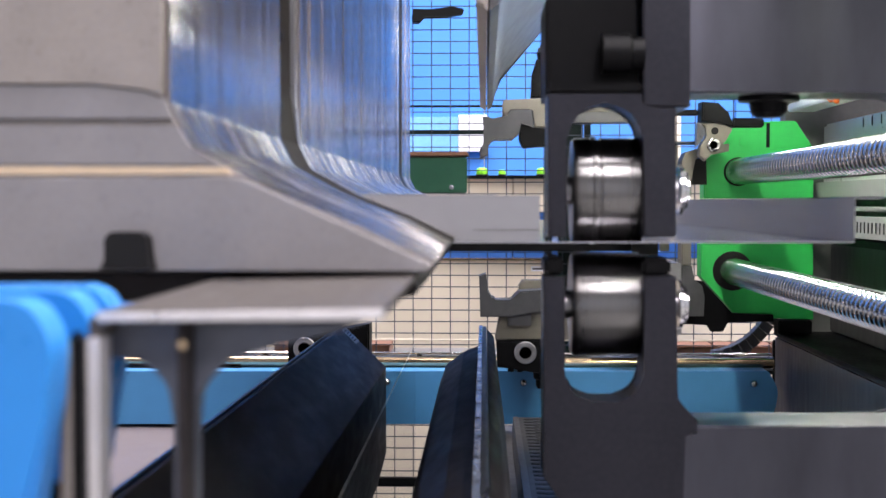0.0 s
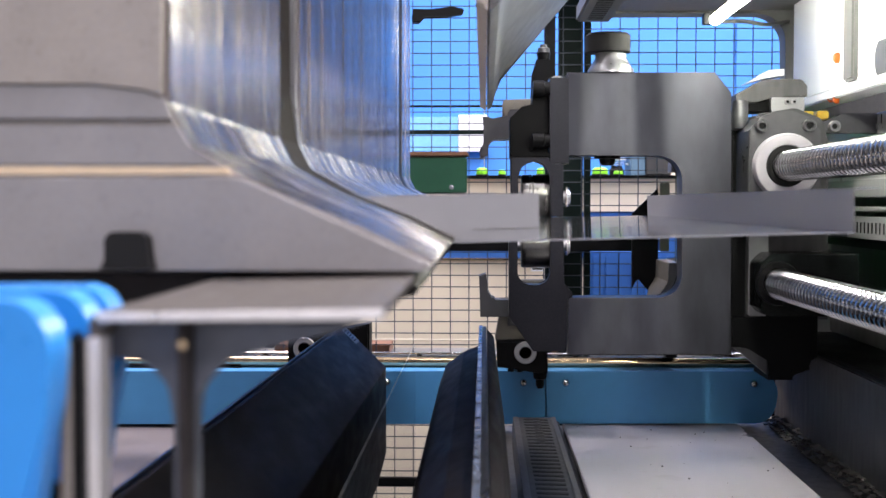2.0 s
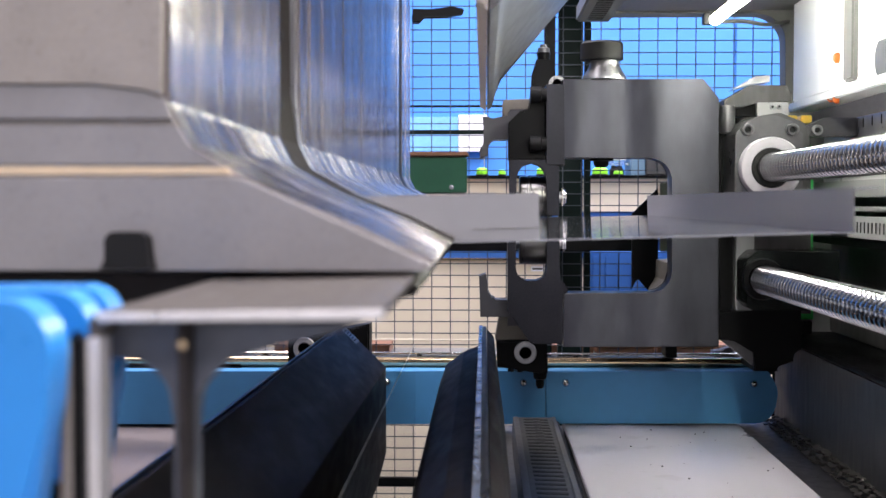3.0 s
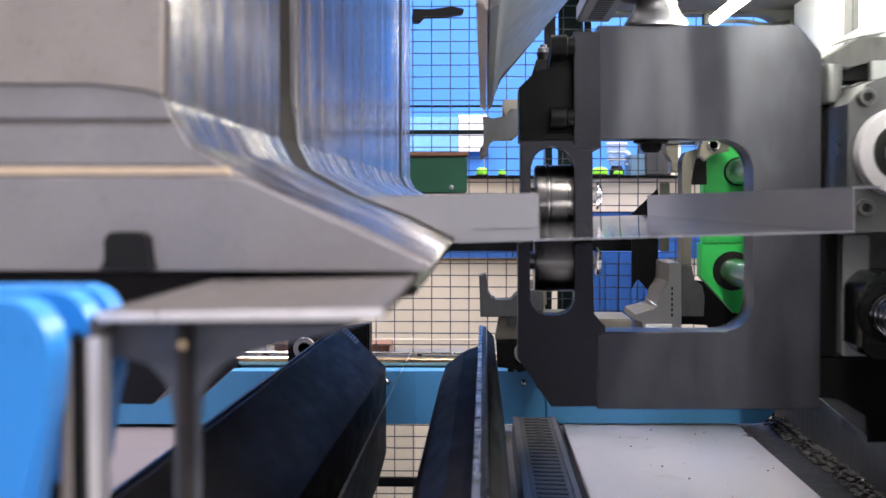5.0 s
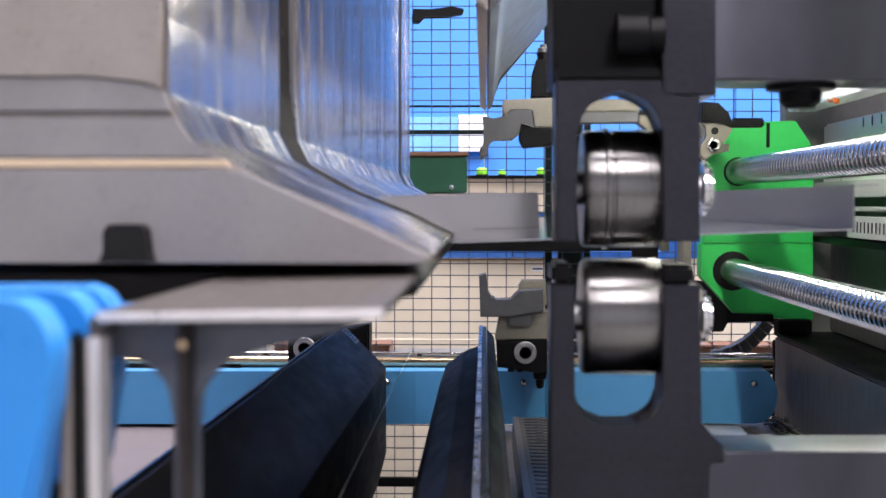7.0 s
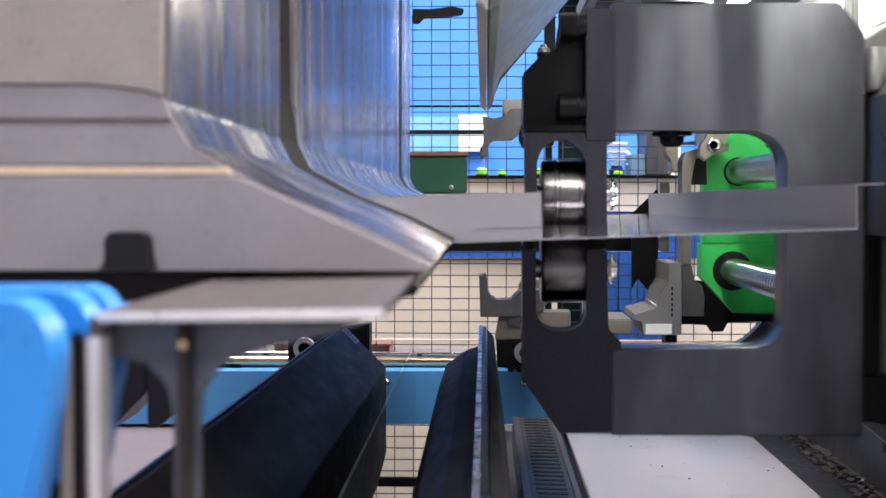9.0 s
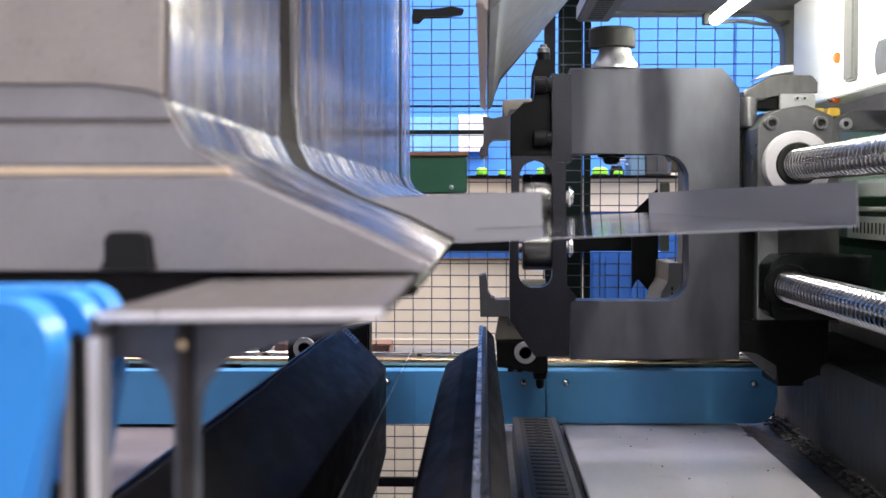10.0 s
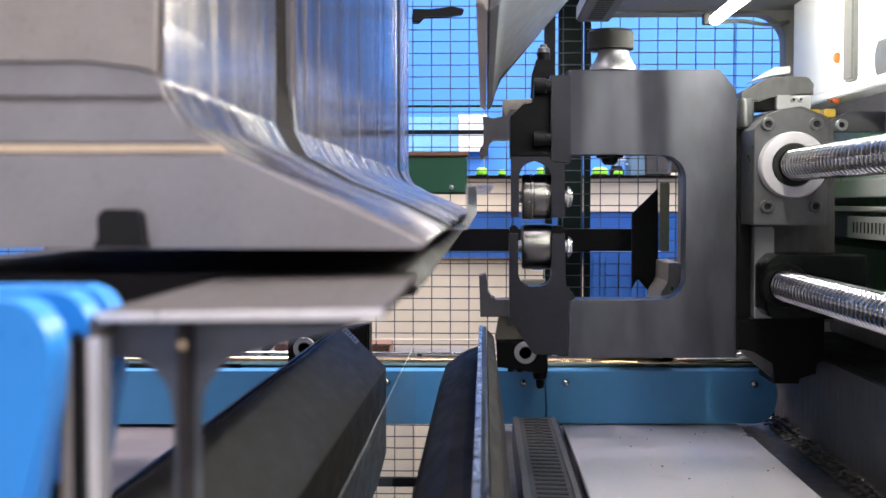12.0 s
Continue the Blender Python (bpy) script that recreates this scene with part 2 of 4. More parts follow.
def build_background():
    # blue partition behind the guard fence
    b = thing("partition", "sky blue painted partition panel behind the wire fence", "partition", kind="structure")
    xs = [-2.2, -1.1, 0.0, 1.1, 2.2]
    for a, c in zip(xs, xs[1:]):
        box("panel", a + 0.002, c - 0.002, 5.4, 5.45, 0.0, 3.4, wall_blue, b, 0.003)
    # papers / pale boards hung behind the fence
    for x0, x1, z0, z1, m, lab in ((-0.1135, 0.0119, 1.4219, 1.5831, white_paint, "white notice board on the blue partition"), (-0.3883, -0.1159, 1.4219, 1.5739, pale_blue, "pale blue notice board on the blue partition")):
        tagged(box("notice_board", x0, x1, 5.36, 5.3995, z0, z1, m), lab, "board")
    # cream cabinets with a deep blue plinth band
    c = thing("cabinet", "long cream lacquered cabinet with a deep blue lower band", "cabinet")
    for i in range(5):
        x0 = -0.9 + i * 0.5
        box("top_panel", x0, x0 + 0.497, 4.2, 4.7, 1.1669, 1.2816, cream, c)
        box("band", x0, x0 + 0.497, 4.205, 4.7, 1.0072, 1.1669-0.002, deep_blue, c)
    box("body", -0.9, 1.6, 4.22, 4.7, 0.0, 1.0072-0.002, cream, c)
    box("top", -0.92, 1.62, 4.17, 4.72, 1.2836, 1.2913, black_steel, c, label="thin black top plate")
    for x, w, h in ((-0.008, 0.020, 0.027), (0.0608, 0.013, 0.020), (0.1963, 0.017, 0.026), (0.3979, 0.027, 0.028), (0.4605, 0.016, 0.018)):
        l = thing("cap", "lime green plastic cap lying on the cabinet", "plastic cap", "caps on the cabinet")
        lathe("shell", [(0, w * 0.86), (h * 0.2, w), (h * 0.7, w * 0.97), (h * 0.9, w * 0.8), (h, w * 0.45)], (x, 4.21, 1.2918), "z", lime, l, n=20)
        lathe("rim", [(0.0, w * 1.08), (0.003, w * 1.08), (0.004, w)], (x, 4.21, 1.2916), "z", rubber, l, "black rim", 20)
    ju = thing("jug", "clear plastic measuring jug with a white handle on a black base", "jug")
    jx, jy = 0.4679, 4.33
    lathe("base", [(0, 0.026), (0.022, 0.026), (0.030, 0.020), (0.036, 0.020)], (jx, jy, 1.2916), "z", rubber, ju, "black base", 28)
    lathe("bowl", [(0.0365, 0.026), (0.05, 0.030), (0.112, 0.037), (0.112, 0.035), (0.05, 0.028), (0.038, 0.024)], (jx, jy, 1.2916), "z", jug_glass, ju, "hazy clear bowl", 32)
    lathe("rim", [(0.1122, 0.0375), (0.116, 0.038), (0.118, 0.036), (0.116, 0.034)], (jx, jy, 1.2916), "z", white_paint, ju, "white rim", 32)
    for zz in (0.056, 0.082):
        lathe("scale_ring", [(zz, 0.0325 + (zz - 0.05) * 0.11), (zz + 0.003, 0.0328 + (zz - 0.05) * 0.11)], (jx, jy, 1.2916), "z", white_paint, ju, n=32)
    prism("handle", [(jx + 0.036, 1.385), (jx + 0.050, 1.372, 0.008), (jx + 0.062, 1.338, 0.006), (jx + 0.054, 1.326, 0.005), (jx + 0.030, 1.332), (jx + 0.032, 1.338), (jx + 0.049, 1.336, 0.004), (jx + 0.044, 1.360, 0.008), (jx + 0.035, 1.374)], jy - 0.005, jy + 0.005, white_paint, ju, 0.001, label="white handle")
    ib = thing("instrument_box", "dark stepped instrument box with a dull blue panel on the cabinet", "instrument")
    prism("housing", [(0.5607, 1.2938), (0.5598, 1.4381), (0.5558, 1.4614) + (0.01,), (0.6004, 1.475) + (0.01,), (0.6164, 1.4029), (0.6419, 1.3678), (0.6463, 1.2937)], 4.24, 4.5, side_grey, ib, 0.004)
    box("panel", 0.5085, 0.5590, 4.25, 4.45, 1.2916, 1.3664, dull_blue, ib, 0.003, "dull blue front panel")
    pp = thing("pale_post", "pale cream square post beside the cabinet", "post")
    box("post", 0.6839, 0.7582, 4.74, 4.8, 0.0, 1.5582, cream, pp)
    # blue locker seen through the carriage window
    k = thing("locker", "blue painted steel locker with upright ribs", "locker")
    box("body", 0.3463, 0.5967, 4.0, 4.16, 0.0, 1.0349, deep_blue, k)
    for j in range(6):
        x = 0.3565 + j * 0.042
        box("rib", x, x + 0.014, 3.992, 3.9995, 0.1, 1.0349 - 0.01, deep_blue, k)
    # cream board lower down behind the fence
    p = thing("cream_panel", "cream lacquered low machine panel behind the fence", "panel")
    box("board", -0.6496, 0.2584, 3.9, 3.94, 0.15, 1.0137, cream, p)
    box("edge_strip", -0.6496, 0.2584, 3.885, 3.94, 1.0137 + 0.001, 1.0209, bronze, p)
    tag = box("label_plate", 0.1494, 0.1925, 3.8975, 3.8995, 0.9786, 0.9948, white_paint, p, 0, "small white label plate")
    box("print_bar", 0.1548, 0.1871, 3.8968, 3.8974, 0.984, 0.9894, side_grey, tag, 0)
    box("foot", -0.613, 0.2224, 3.905, 3.935, 0.0, 0.149, black_steel, p)
    # black cross bar behind the carriage
    r = thing("cross_bar", "black steel cross bar bolted to the wire fence", "bar")
    box("bar", -0.2485, 0.4333, 3.17, 3.2575, 1.0724, 1.1303, black_steel, r)
    # dark green control box
    g = thing("control_box", "dark green painted control box hung on the wire fence", "control box")
    box("housing", -0.2299, -0.0452, 3.15, 3.2575, 1.2219, 1.3165, box_green, g, 0.004)
    box("lid", -0.2328, -0.0423, 3.145, 3.225, 1.318, 1.3296, brown_box, g, 0.003, "brownish lid")
    lathe("button", [(0, 0.006), (-0.004, 0.006), (-0.006, 0.004)], (-0.0847, 3.15, 1.2379), "y", machined, g, n=16)


def build_fence():
    f = thing("guard_fence", "welded wire guard fence of dark mesh on slim dark green posts", "fence")
    y, x0, z0 = 3.26, -0.1908, 0.4816
    up = box_bm(-0.0013, 0.0013, -0.0013, 0.0013, 0.0, 2.3, 0)
    me_up = bpy.data.meshes.new("upright_wire")
    up.to_mesh(me_up)
    up.free()
    me_up.materials.append(wire_mat)
    ac = box_bm(-1.6, 1.6, -0.0013, 0.0013, -0.0013, 0.0013, 0)
    me_ac = bpy.data.meshes.new("cross_wire")
    ac.to_mesh(me_ac)
    ac.free()
    me_ac.materials.append(wire_mat)
    for i in range(-28, 36):
        o = new("upright_wire", me_up)
        o.parent, o.location = f, (x0 + i * 0.05, y, 0.12)
    for j in range(70):
        o = new("cross_wire", me_ac)
        o.parent, o.location = f, (x0 + 0.1, y + 0.0026, 0.13 + j * 0.0312)
    for xa, xb in ((0.1638, 0.1819), (0.1985, 0.2635), (0.268, 0.2846), (-0.4526, -0.4067), (1.0553, 1.1146)):
        box("post", xa, xb, 3.275, 3.31, 0.0, 2.5, post_green, f)
    for za, zb in ((1.3813, 1.3933), (1.4536, 1.4596)):
        box("rail", x0 - 1.0, x0 + 0.42, 3.272, 3.274, za, zb, post_green, f, 0)
    box("skirt_rail", x0 - 1.4, x0 + 1.5, 3.24, 3.257, 0.4348, 0.4593, black_steel, f, 0.002)
    h = thing("latch_handle", "black fence latch handle", "handle")
    prism("grip", [(-0.1882, 1.7079) + (0.003,), (-0.1438, 1.7033), (-0.0847, 1.7132) + (0.004,), (-0.0523, 1.7072) + (0.005,), (-0.0582, 1.6925) + (0.005,), (-0.0995, 1.6869), (-0.1586, 1.6887), (-0.1705, 1.6726), (-0.1868, 1.6726)], 3.215, 3.235, rubber, h, 0.003)
    box("stem", -0.1918, -0.1709, 3.236, 3.262, 1.6743, 1.6978, black_steel, h)


# ---- machine body ----
def build_machine_body():
    zf = 0.686
    b = thing("machine_bed", "pale steel machine bed with a dirty welded edge", "machine bed", kind="structure")
    box("tray_floor", 0.1846, 0.5889, 0.9, 2.95, zf - 0.012, zf, bed_plate, b)
    box("dark_gutter", 0.5889 + 0.002, 0.70, 0.9, 2.95, zf - 0.03, zf - 0.012, side_grey, b)
    box("left_floor", -0.95, -0.3393, 0.6, 2.95, zf - 0.03, zf - 0.012, pink_grey, b)
    box("plinth", -0.95, -0.3393, 0.6, 2.98, 0.0, zf - 0.033, side_grey, b, 0.004)
    box("plinth", -0.1123, 0.9, 0.6, 2.975, 0.0, zf - 0.033, side_grey, b, 0.004)
    # rough weld bead along the side frame
    rng = random.Random(4)
    bm = bmesh.new()
    for off, up, big in ((0.009, 0.012, 1.0), (0.030, 0.000, 0.9), (0.019, 0.005, 0.7)):
        y = 0.95
        while y < 2.93:
            r = rng.uniform(0.004, 0.008) * big
            m = Matrix.LocRotScale((0.7009 - off + rng.uniform(-0.004, 0.004), y, zf - 0.008 + up + rng.uniform(-0.003, 0.003)), Euler((rng.uniform(-0.1, 0.1), rng.uniform(-0.5, 0.5), rng.uniform(-0.12, 0.12))), (1.5, rng.uniform(1.0, 3.6), 0.5))
            bmesh.ops.create_icosphere(bm, subdivisions=1, radius=r, matrix=m)
            y += rng.uniform(0.007, 0.02)
    link("weld_bead", bm, weld, b, "crusty grey weld bead", True)
    s = thing("side_frame", "dark grey steel side frame of the machine with guide rails", "machine frame", kind="structure")
    xs = 0.7009
    box("lower_wall", xs, xs + 0.06, 0.7, 2.95, zf - 0.02, 0.8791, side_grey, s, 0.004)
    box("ledge", xs - 0.004, xs + 0.25, 0.7, 2.95, 0.8791 + 0.001, 0.8887, black_steel, s)
    box("back_wall", xs + 0.13, xs + 0.2, 0.7, 2.95, 0.8901, 1.2178, side_grey, s, 0.004)
    box("guide_beam", xs + 0.11, xs + 0.2, 0.7, 2.95, 1.2178 + 0.001, 1.3853, pale_guide, s, 0.006, "pale grey upper guide beam")
    for k in range(30):
        box("mark", xs + 0.1085, xs + 0.11, 0.9 + k * 0.06, 0.903 + k * 0.06, 1.3608, 1.3799, black_steel, s, 0)
    # linear guide rails
    for z0, z1, m in ((1.2096, 1.2457, light_grey), (1.1807, 1.1904, light_grey), (1.106, 1.1205, black_steel)):
        box("guide_rail", xs + 0.075, xs + 0.129, 0.75, 2.9, z0, z1, m, s)
    sc = box("measuring_scale", xs + 0.066, xs + 0.074, 0.75, 2.6, 1.1253, 1.1711, light_grey, s, 0.001, "steel scale with fine black marks")
    for k in range(74):
        box("mark", xs + 0.0645, xs + 0.066, 0.8 + k * 0.024, 0.803 + k * 0.024, 1.1373, 1.159, black_steel, sc, 0)
    # crumbs of metal and dirt on the bed
    bm = bmesh.new()
    for k in range(80):
        yy, r = rng.uniform(1.2, 2.75), rng.choice((0.0007, 0.0009, 0.0012, 0.002))
        xx = 0.1955 + 0.02 + rng.random() ** 0.8 * 0.5
        m = Matrix.LocRotScale((min(xx, 0.69), yy, (zf if xx < 0.5889 else zf - 0.012) + r * 0.4), Euler((rng.random(), 0, rng.random() * 6)), (1.3, 0.9, 0.6))
        bmesh.ops.create_icosphere(bm, subdivisions=1, radius=r, matrix=m)
    crumbs = link("metal_chips", bm, rubber)
    tagged(crumbs, "scattered dark metal chips on the pale bed", "metal chips", kind="stuff")
    # white upper housing, strongly lit by the tube
    w = thing("upper_housing", "glossy white sheet metal housing with signal buttons", "machine cover", kind="structure")
    xw = 0.7247
    box("panel", xw, xw + 0.02, 1.95, 2.9, 1.4316, 1.95, white_paint, w, 0.004)
    box("panel", xw + 0.03, xw + 0.05, 0.7, 1.95, 1.4316, 1.95, white_paint, w, 0.004)
    box("upright", xw - 0.012, xw + 0.03, 2.40, 2.46, 1.4382, 1.95, frame_grey, w, 0.004)
    box("lower_edge", xw - 0.012, xw + 0.05, 0.7, 2.9, 1.4115, 1.4316 - 0.001, white_paint, w, 0.003)
    prism("window_frame", [(2.02, 1.4939, 0.02), (2.28, 1.4939, 0.02), (2.28, 1.4293, 0.02), (2.02, 1.4293, 0.02)], xw - 0.006, xw + 0.001, side_grey, w, 0.003, "x")
    for py, yy in ((1.495, 2.53), (1.4182, 2.57), (1.4125, 2.53)):
        lathe("signal_button", [(0, 0.011), (-0.006, 0.011), (-0.010, 0.007)], (xw, yy, py), "x", orange, w, "orange signal button", 18)
    # portal with a rounded opening
    p = thing("portal_frame", "grey cast portal frame with a rounded opening", "machine frame", kind="structure")
    yq = 2.98
    prism("arch", [(-0.4094, 1.8438), (0.2082, 1.8393), (0.2581, 1.657) + (0.02,), (0.725, 1.6546) + (0.07,), (0.7377, 0.7289), (0.98, 0.0), (0.98, 2.05), (-0.4085, 2.075)], yq, yq + 0.06, frame_grey, p, 0.004, steps=10)
    box("canopy", 0.318, 0.98, 0.3, 2.979, 1.6616, 1.6616 + 0.03, frame_grey, p, 0.004)
    box("web", xw + 0.021, xw + 0.05, 1.5, 2.979, 1.6616 - 0.09, 1.6616 - 0.001, frame_grey, p, 0.004)
    # tube lamp
    t = thing("tube_lamp", "lit fluorescent tube lamp under the grey canopy", "lamp")
    zt = 1.5842
    lathe("tube", [(0, 0.0115), (1.9, 0.0115)], (0.4857, 0.70, zt), "y", tube_glow, t, "glowing tube", 20)
    box("socket", 0.474, 0.498, 0.67, 0.698, zt - 0.012, zt + 0.012, black_steel, t)
    box("socket", 0.463, 0.4846, 2.606, 2.63, zt - 0.008, zt + 0.016, black_steel, t)
    cu = bpy.data.curves.new("cable", "CURVE")
    cu.dimensions, cu.bevel_depth, cu.bevel_resolution = "3D", 0.0045, 3
    sp = cu.splines.new("BEZIER")
    sp.bezier_points.add(3)
    for bp, c in zip(sp.bezier_points, ((0.5004, 2.63, zt), (0.5637, 2.7, 1.5953), (0.6358, 2.8, 1.6022), (0.7314, 2.975, 1.6348))):
        bp.co = c
        bp.handle_left_type = bp.handle_right_type = "AUTO"
    cu.materials.append(frame_grey)
    me = new("cable_curve", cu)
    dg = bpy.context.evaluated_depsgraph_get()
    mesh = bpy.data.meshes.new_from_object(me.evaluated_get(dg))
    bpy.data.objects.remove(me)
    c = new("cable", mesh)
    c.parent = t
    # blue transverse beam
    bb = thing("blue_beam", "blue painted transverse beam with chrome screws", "beam")
    yb = 2.80
    prism("beam", [(-1.1059, 0.8048), (0.1411, 0.8107), (0.1415, 0.6875), (-1.1076, 0.6797)], yb, yb + 0.10, beam_blue, bb, 0.001)
    prism("beam", [(0.6515, 0.8131) + (0.01,), (0.675, 0.7703) + (0.05,), (0.663, 0.692) + (0.05,), (0.1428, 0.6875), (0.1424, 0.8107)], yb, yb + 0.10, beam_blue, bb, 0.003, steps=8)
    for px in (-0.224, 0.091, 0.1881, 0.6179):
        lathe("screw", [(0, 0.009), (-0.006, 0.009), (-0.012, 0.006), (-0.014, 0.003)], (px, yb, 0.7841), "y", polished, bb, n=16)
    lathe("rail", [(-0.9487, 0.0125), (0.6782, 0.0125)], (0, 2.868, 0.8222), "x", bronze, bb, "bronze coloured round rail", 32)
    box("rail_seat", -0.9487, 0.6782, 2.872, 2.895, 0.8085, 0.8180, black_steel, bb, 0.002)
    lathe("rod", [(-0.9487, 0.0032), (0.6782, 0.0032)], (0, 2.89, 0.8395), "x", polished, bb, "thin bright rod", 12)
    for k in range(5):
        box("rod_clip", -0.9 + k * 0.37, -0.888 + k * 0.37, 2.884, 2.896, 0.8165, 0.8362, black_steel, bb, 0.001)
    box("seal", -0.9487, 0.6782, 2.85, 2.88, 0.7979, 0.8073, rubber, bb, 0.001)
    box("leg", -1.08, -0.99, yb + 0.01, yb + 0.09, 0.0, 0.7539, side_grey, bb)
    rp = thing("guide_rope", "thin pale guide rope stretched across the machine", "rope")
    lathe("rope", [(-0.6329, 0.002), (0.7351, 0.002)], (0, 3.1, 0.8483), "x", cream, rp, n=8)
    for x in (-0.6329, 0.7351):
        box("stake", x - 0.004, x + 0.004, 3.095, 3.105, 0.0, 0.8512, black_steel, rp, 0.001)
    # pallet of brown cartons far behind
    cb = thing("rack", "low steel rack with one shelf behind the fence", "rack")
    box("shelf", -0.9, 1.2, 3.44, 3.62, 0.7473, 0.7666 - 0.001, machined, cb)
    for x in (-0.89, 1.17):
        box("post", x, x + 0.03, 3.5, 3.53, 0, 0.7473 - 0.001, post_green, cb)
    for x in (-0.60, -0.43, 0.15, 0.32, 0.49, 0.66, 0.83, 1.0):
        ct = thing("carton", "flat brown cardboard carton on the rack shelf", "carton", "cartons on the rack")
        box("body", x, x + 0.16, 3.45, 3.6, 0.7666 - 0.0005, 0.7876, brown_box, ct, 0.002)
        box("lid", x - 0.002, x + 0.162, 3.448, 3.602, 0.7876 + 0.0005, 0.7924, brown_box, ct, 0.001)


def build_screws():
    """Two ball screws that run along the machine, and the green end bearing."""
    for nm, (cx, cz), lab in (("ball_screw", (0.5905, 1.2707), "polished steel ball screw with a fine thread"), ("ball_screw", (0.5794, 1.0395), "polished steel ball screw with a fine thread")):
        r = 0.0300
        prof, y, pitch = [(0.75, r)], 0.76, 0.022
        while y < 2.9:
            prof += [(y, r), (y + pitch * 0.12, r * 1.012), (y + pitch * 0.45, r * 1.012), (y + pitch * 0.57, r), (y + pitch * 0.66, r * 0.958), (y + pitch * 0.92, r * 0.958)]
            y += pitch
        prof.append((2.9, r))
        sc = thing(nm, lab, "ball screw", "ball screws")
        lathe("threaded_shaft", prof, (cx, 0, cz), "y", polished, sc, n=32)
        lathe("journal", [(2.901, 0.022), (2.975, 0.022)], (cx, 0, cz), "y", machined, sc, n=24)
        e = thing("screw_bracket", "dark steel near bearing bracket of the ball screw", "bracket", "screw brackets")
        box("block", cx - 0.05, 0.7009 + 0.13, 0.70, 0.749, cz - 0.045, cz + 0.045, side_grey, e, 0.003)
    g = thing("end_bearing", "bright green painted end bearing block of the screws", "bearing block")
    y = 2.86
    prism("upper_block", [(0.5123, 1.2079), (0.5116, 1.2986) + (0.006,), (0.5879, 1.3851) + (0.006,), (0.7219, 1.3887) + (0.006,), (0.7642, 1.3258), (0.7655, 1.2079)], y, y + 0.06, clamp_green, g, 0.004)
    prism("middle_block", [(0.5123, 1.2066), (0.7655, 1.2066), (0.7667, 1.104), (0.5132, 1.1037)], y + 0.004, y + 0.06, clamp_green, g, 0.003)
    prism("lower_block", [(0.5066, 1.1024), (0.7667, 1.1027), (0.7688, 0.9259), (0.5921, 0.9306) + (0.006,), (0.5073, 1.0257) + (0.006,)], y, y + 0.06, clamp_green, g, 0.004)
    for (cx, cz), r in (((0.5905, 1.2707), 0.0335), ((0.5794, 1.0395), 0.046)):
        # flat black disc imitates the shaded inside of the bore
        lathe("bore", [(y - 0.0045, r), (y - 0.001, r)], (cx, 0, cz), "y", rubber, g, "black disc for the shaded bore round the screw", 40)
    lathe("plug", [(y - 0.0035, 0.012), (y - 0.001, 0.012)], (0.6037, 0, 1.3401), "y", clamp_green, g, n=20)
    ch = thing("cable_chain", "dark curved cable chain beside the rail", "cable chain")
    n = 9
    for k in range(n):
        a0, a1 = radians(8 + k * 7.2), radians(8 + k * 7.2 + 6.6)
        c0, R0 = (0.5252, 1.0079), 0.168
        prism("link", [(c0[0] + (R0 + d) * math.sin(a), c0[1] - (R0 + d) * math.cos(a)) for d, a in ((0, a0), (0.03, a0), (0.03, a1), (0, a1))], 2.925, 2.965, side_grey, ch, 0.002)
    box("groove", 0.6547, 0.6625, y - 0.002, y + 0.01, 1.3269, 1.3836, post_green, g, 0)
    box("foot", 0.6886, 0.7669, y + 0.005, y + 0.055, 0.8915, 0.9236 - 0.001, black_steel, g)


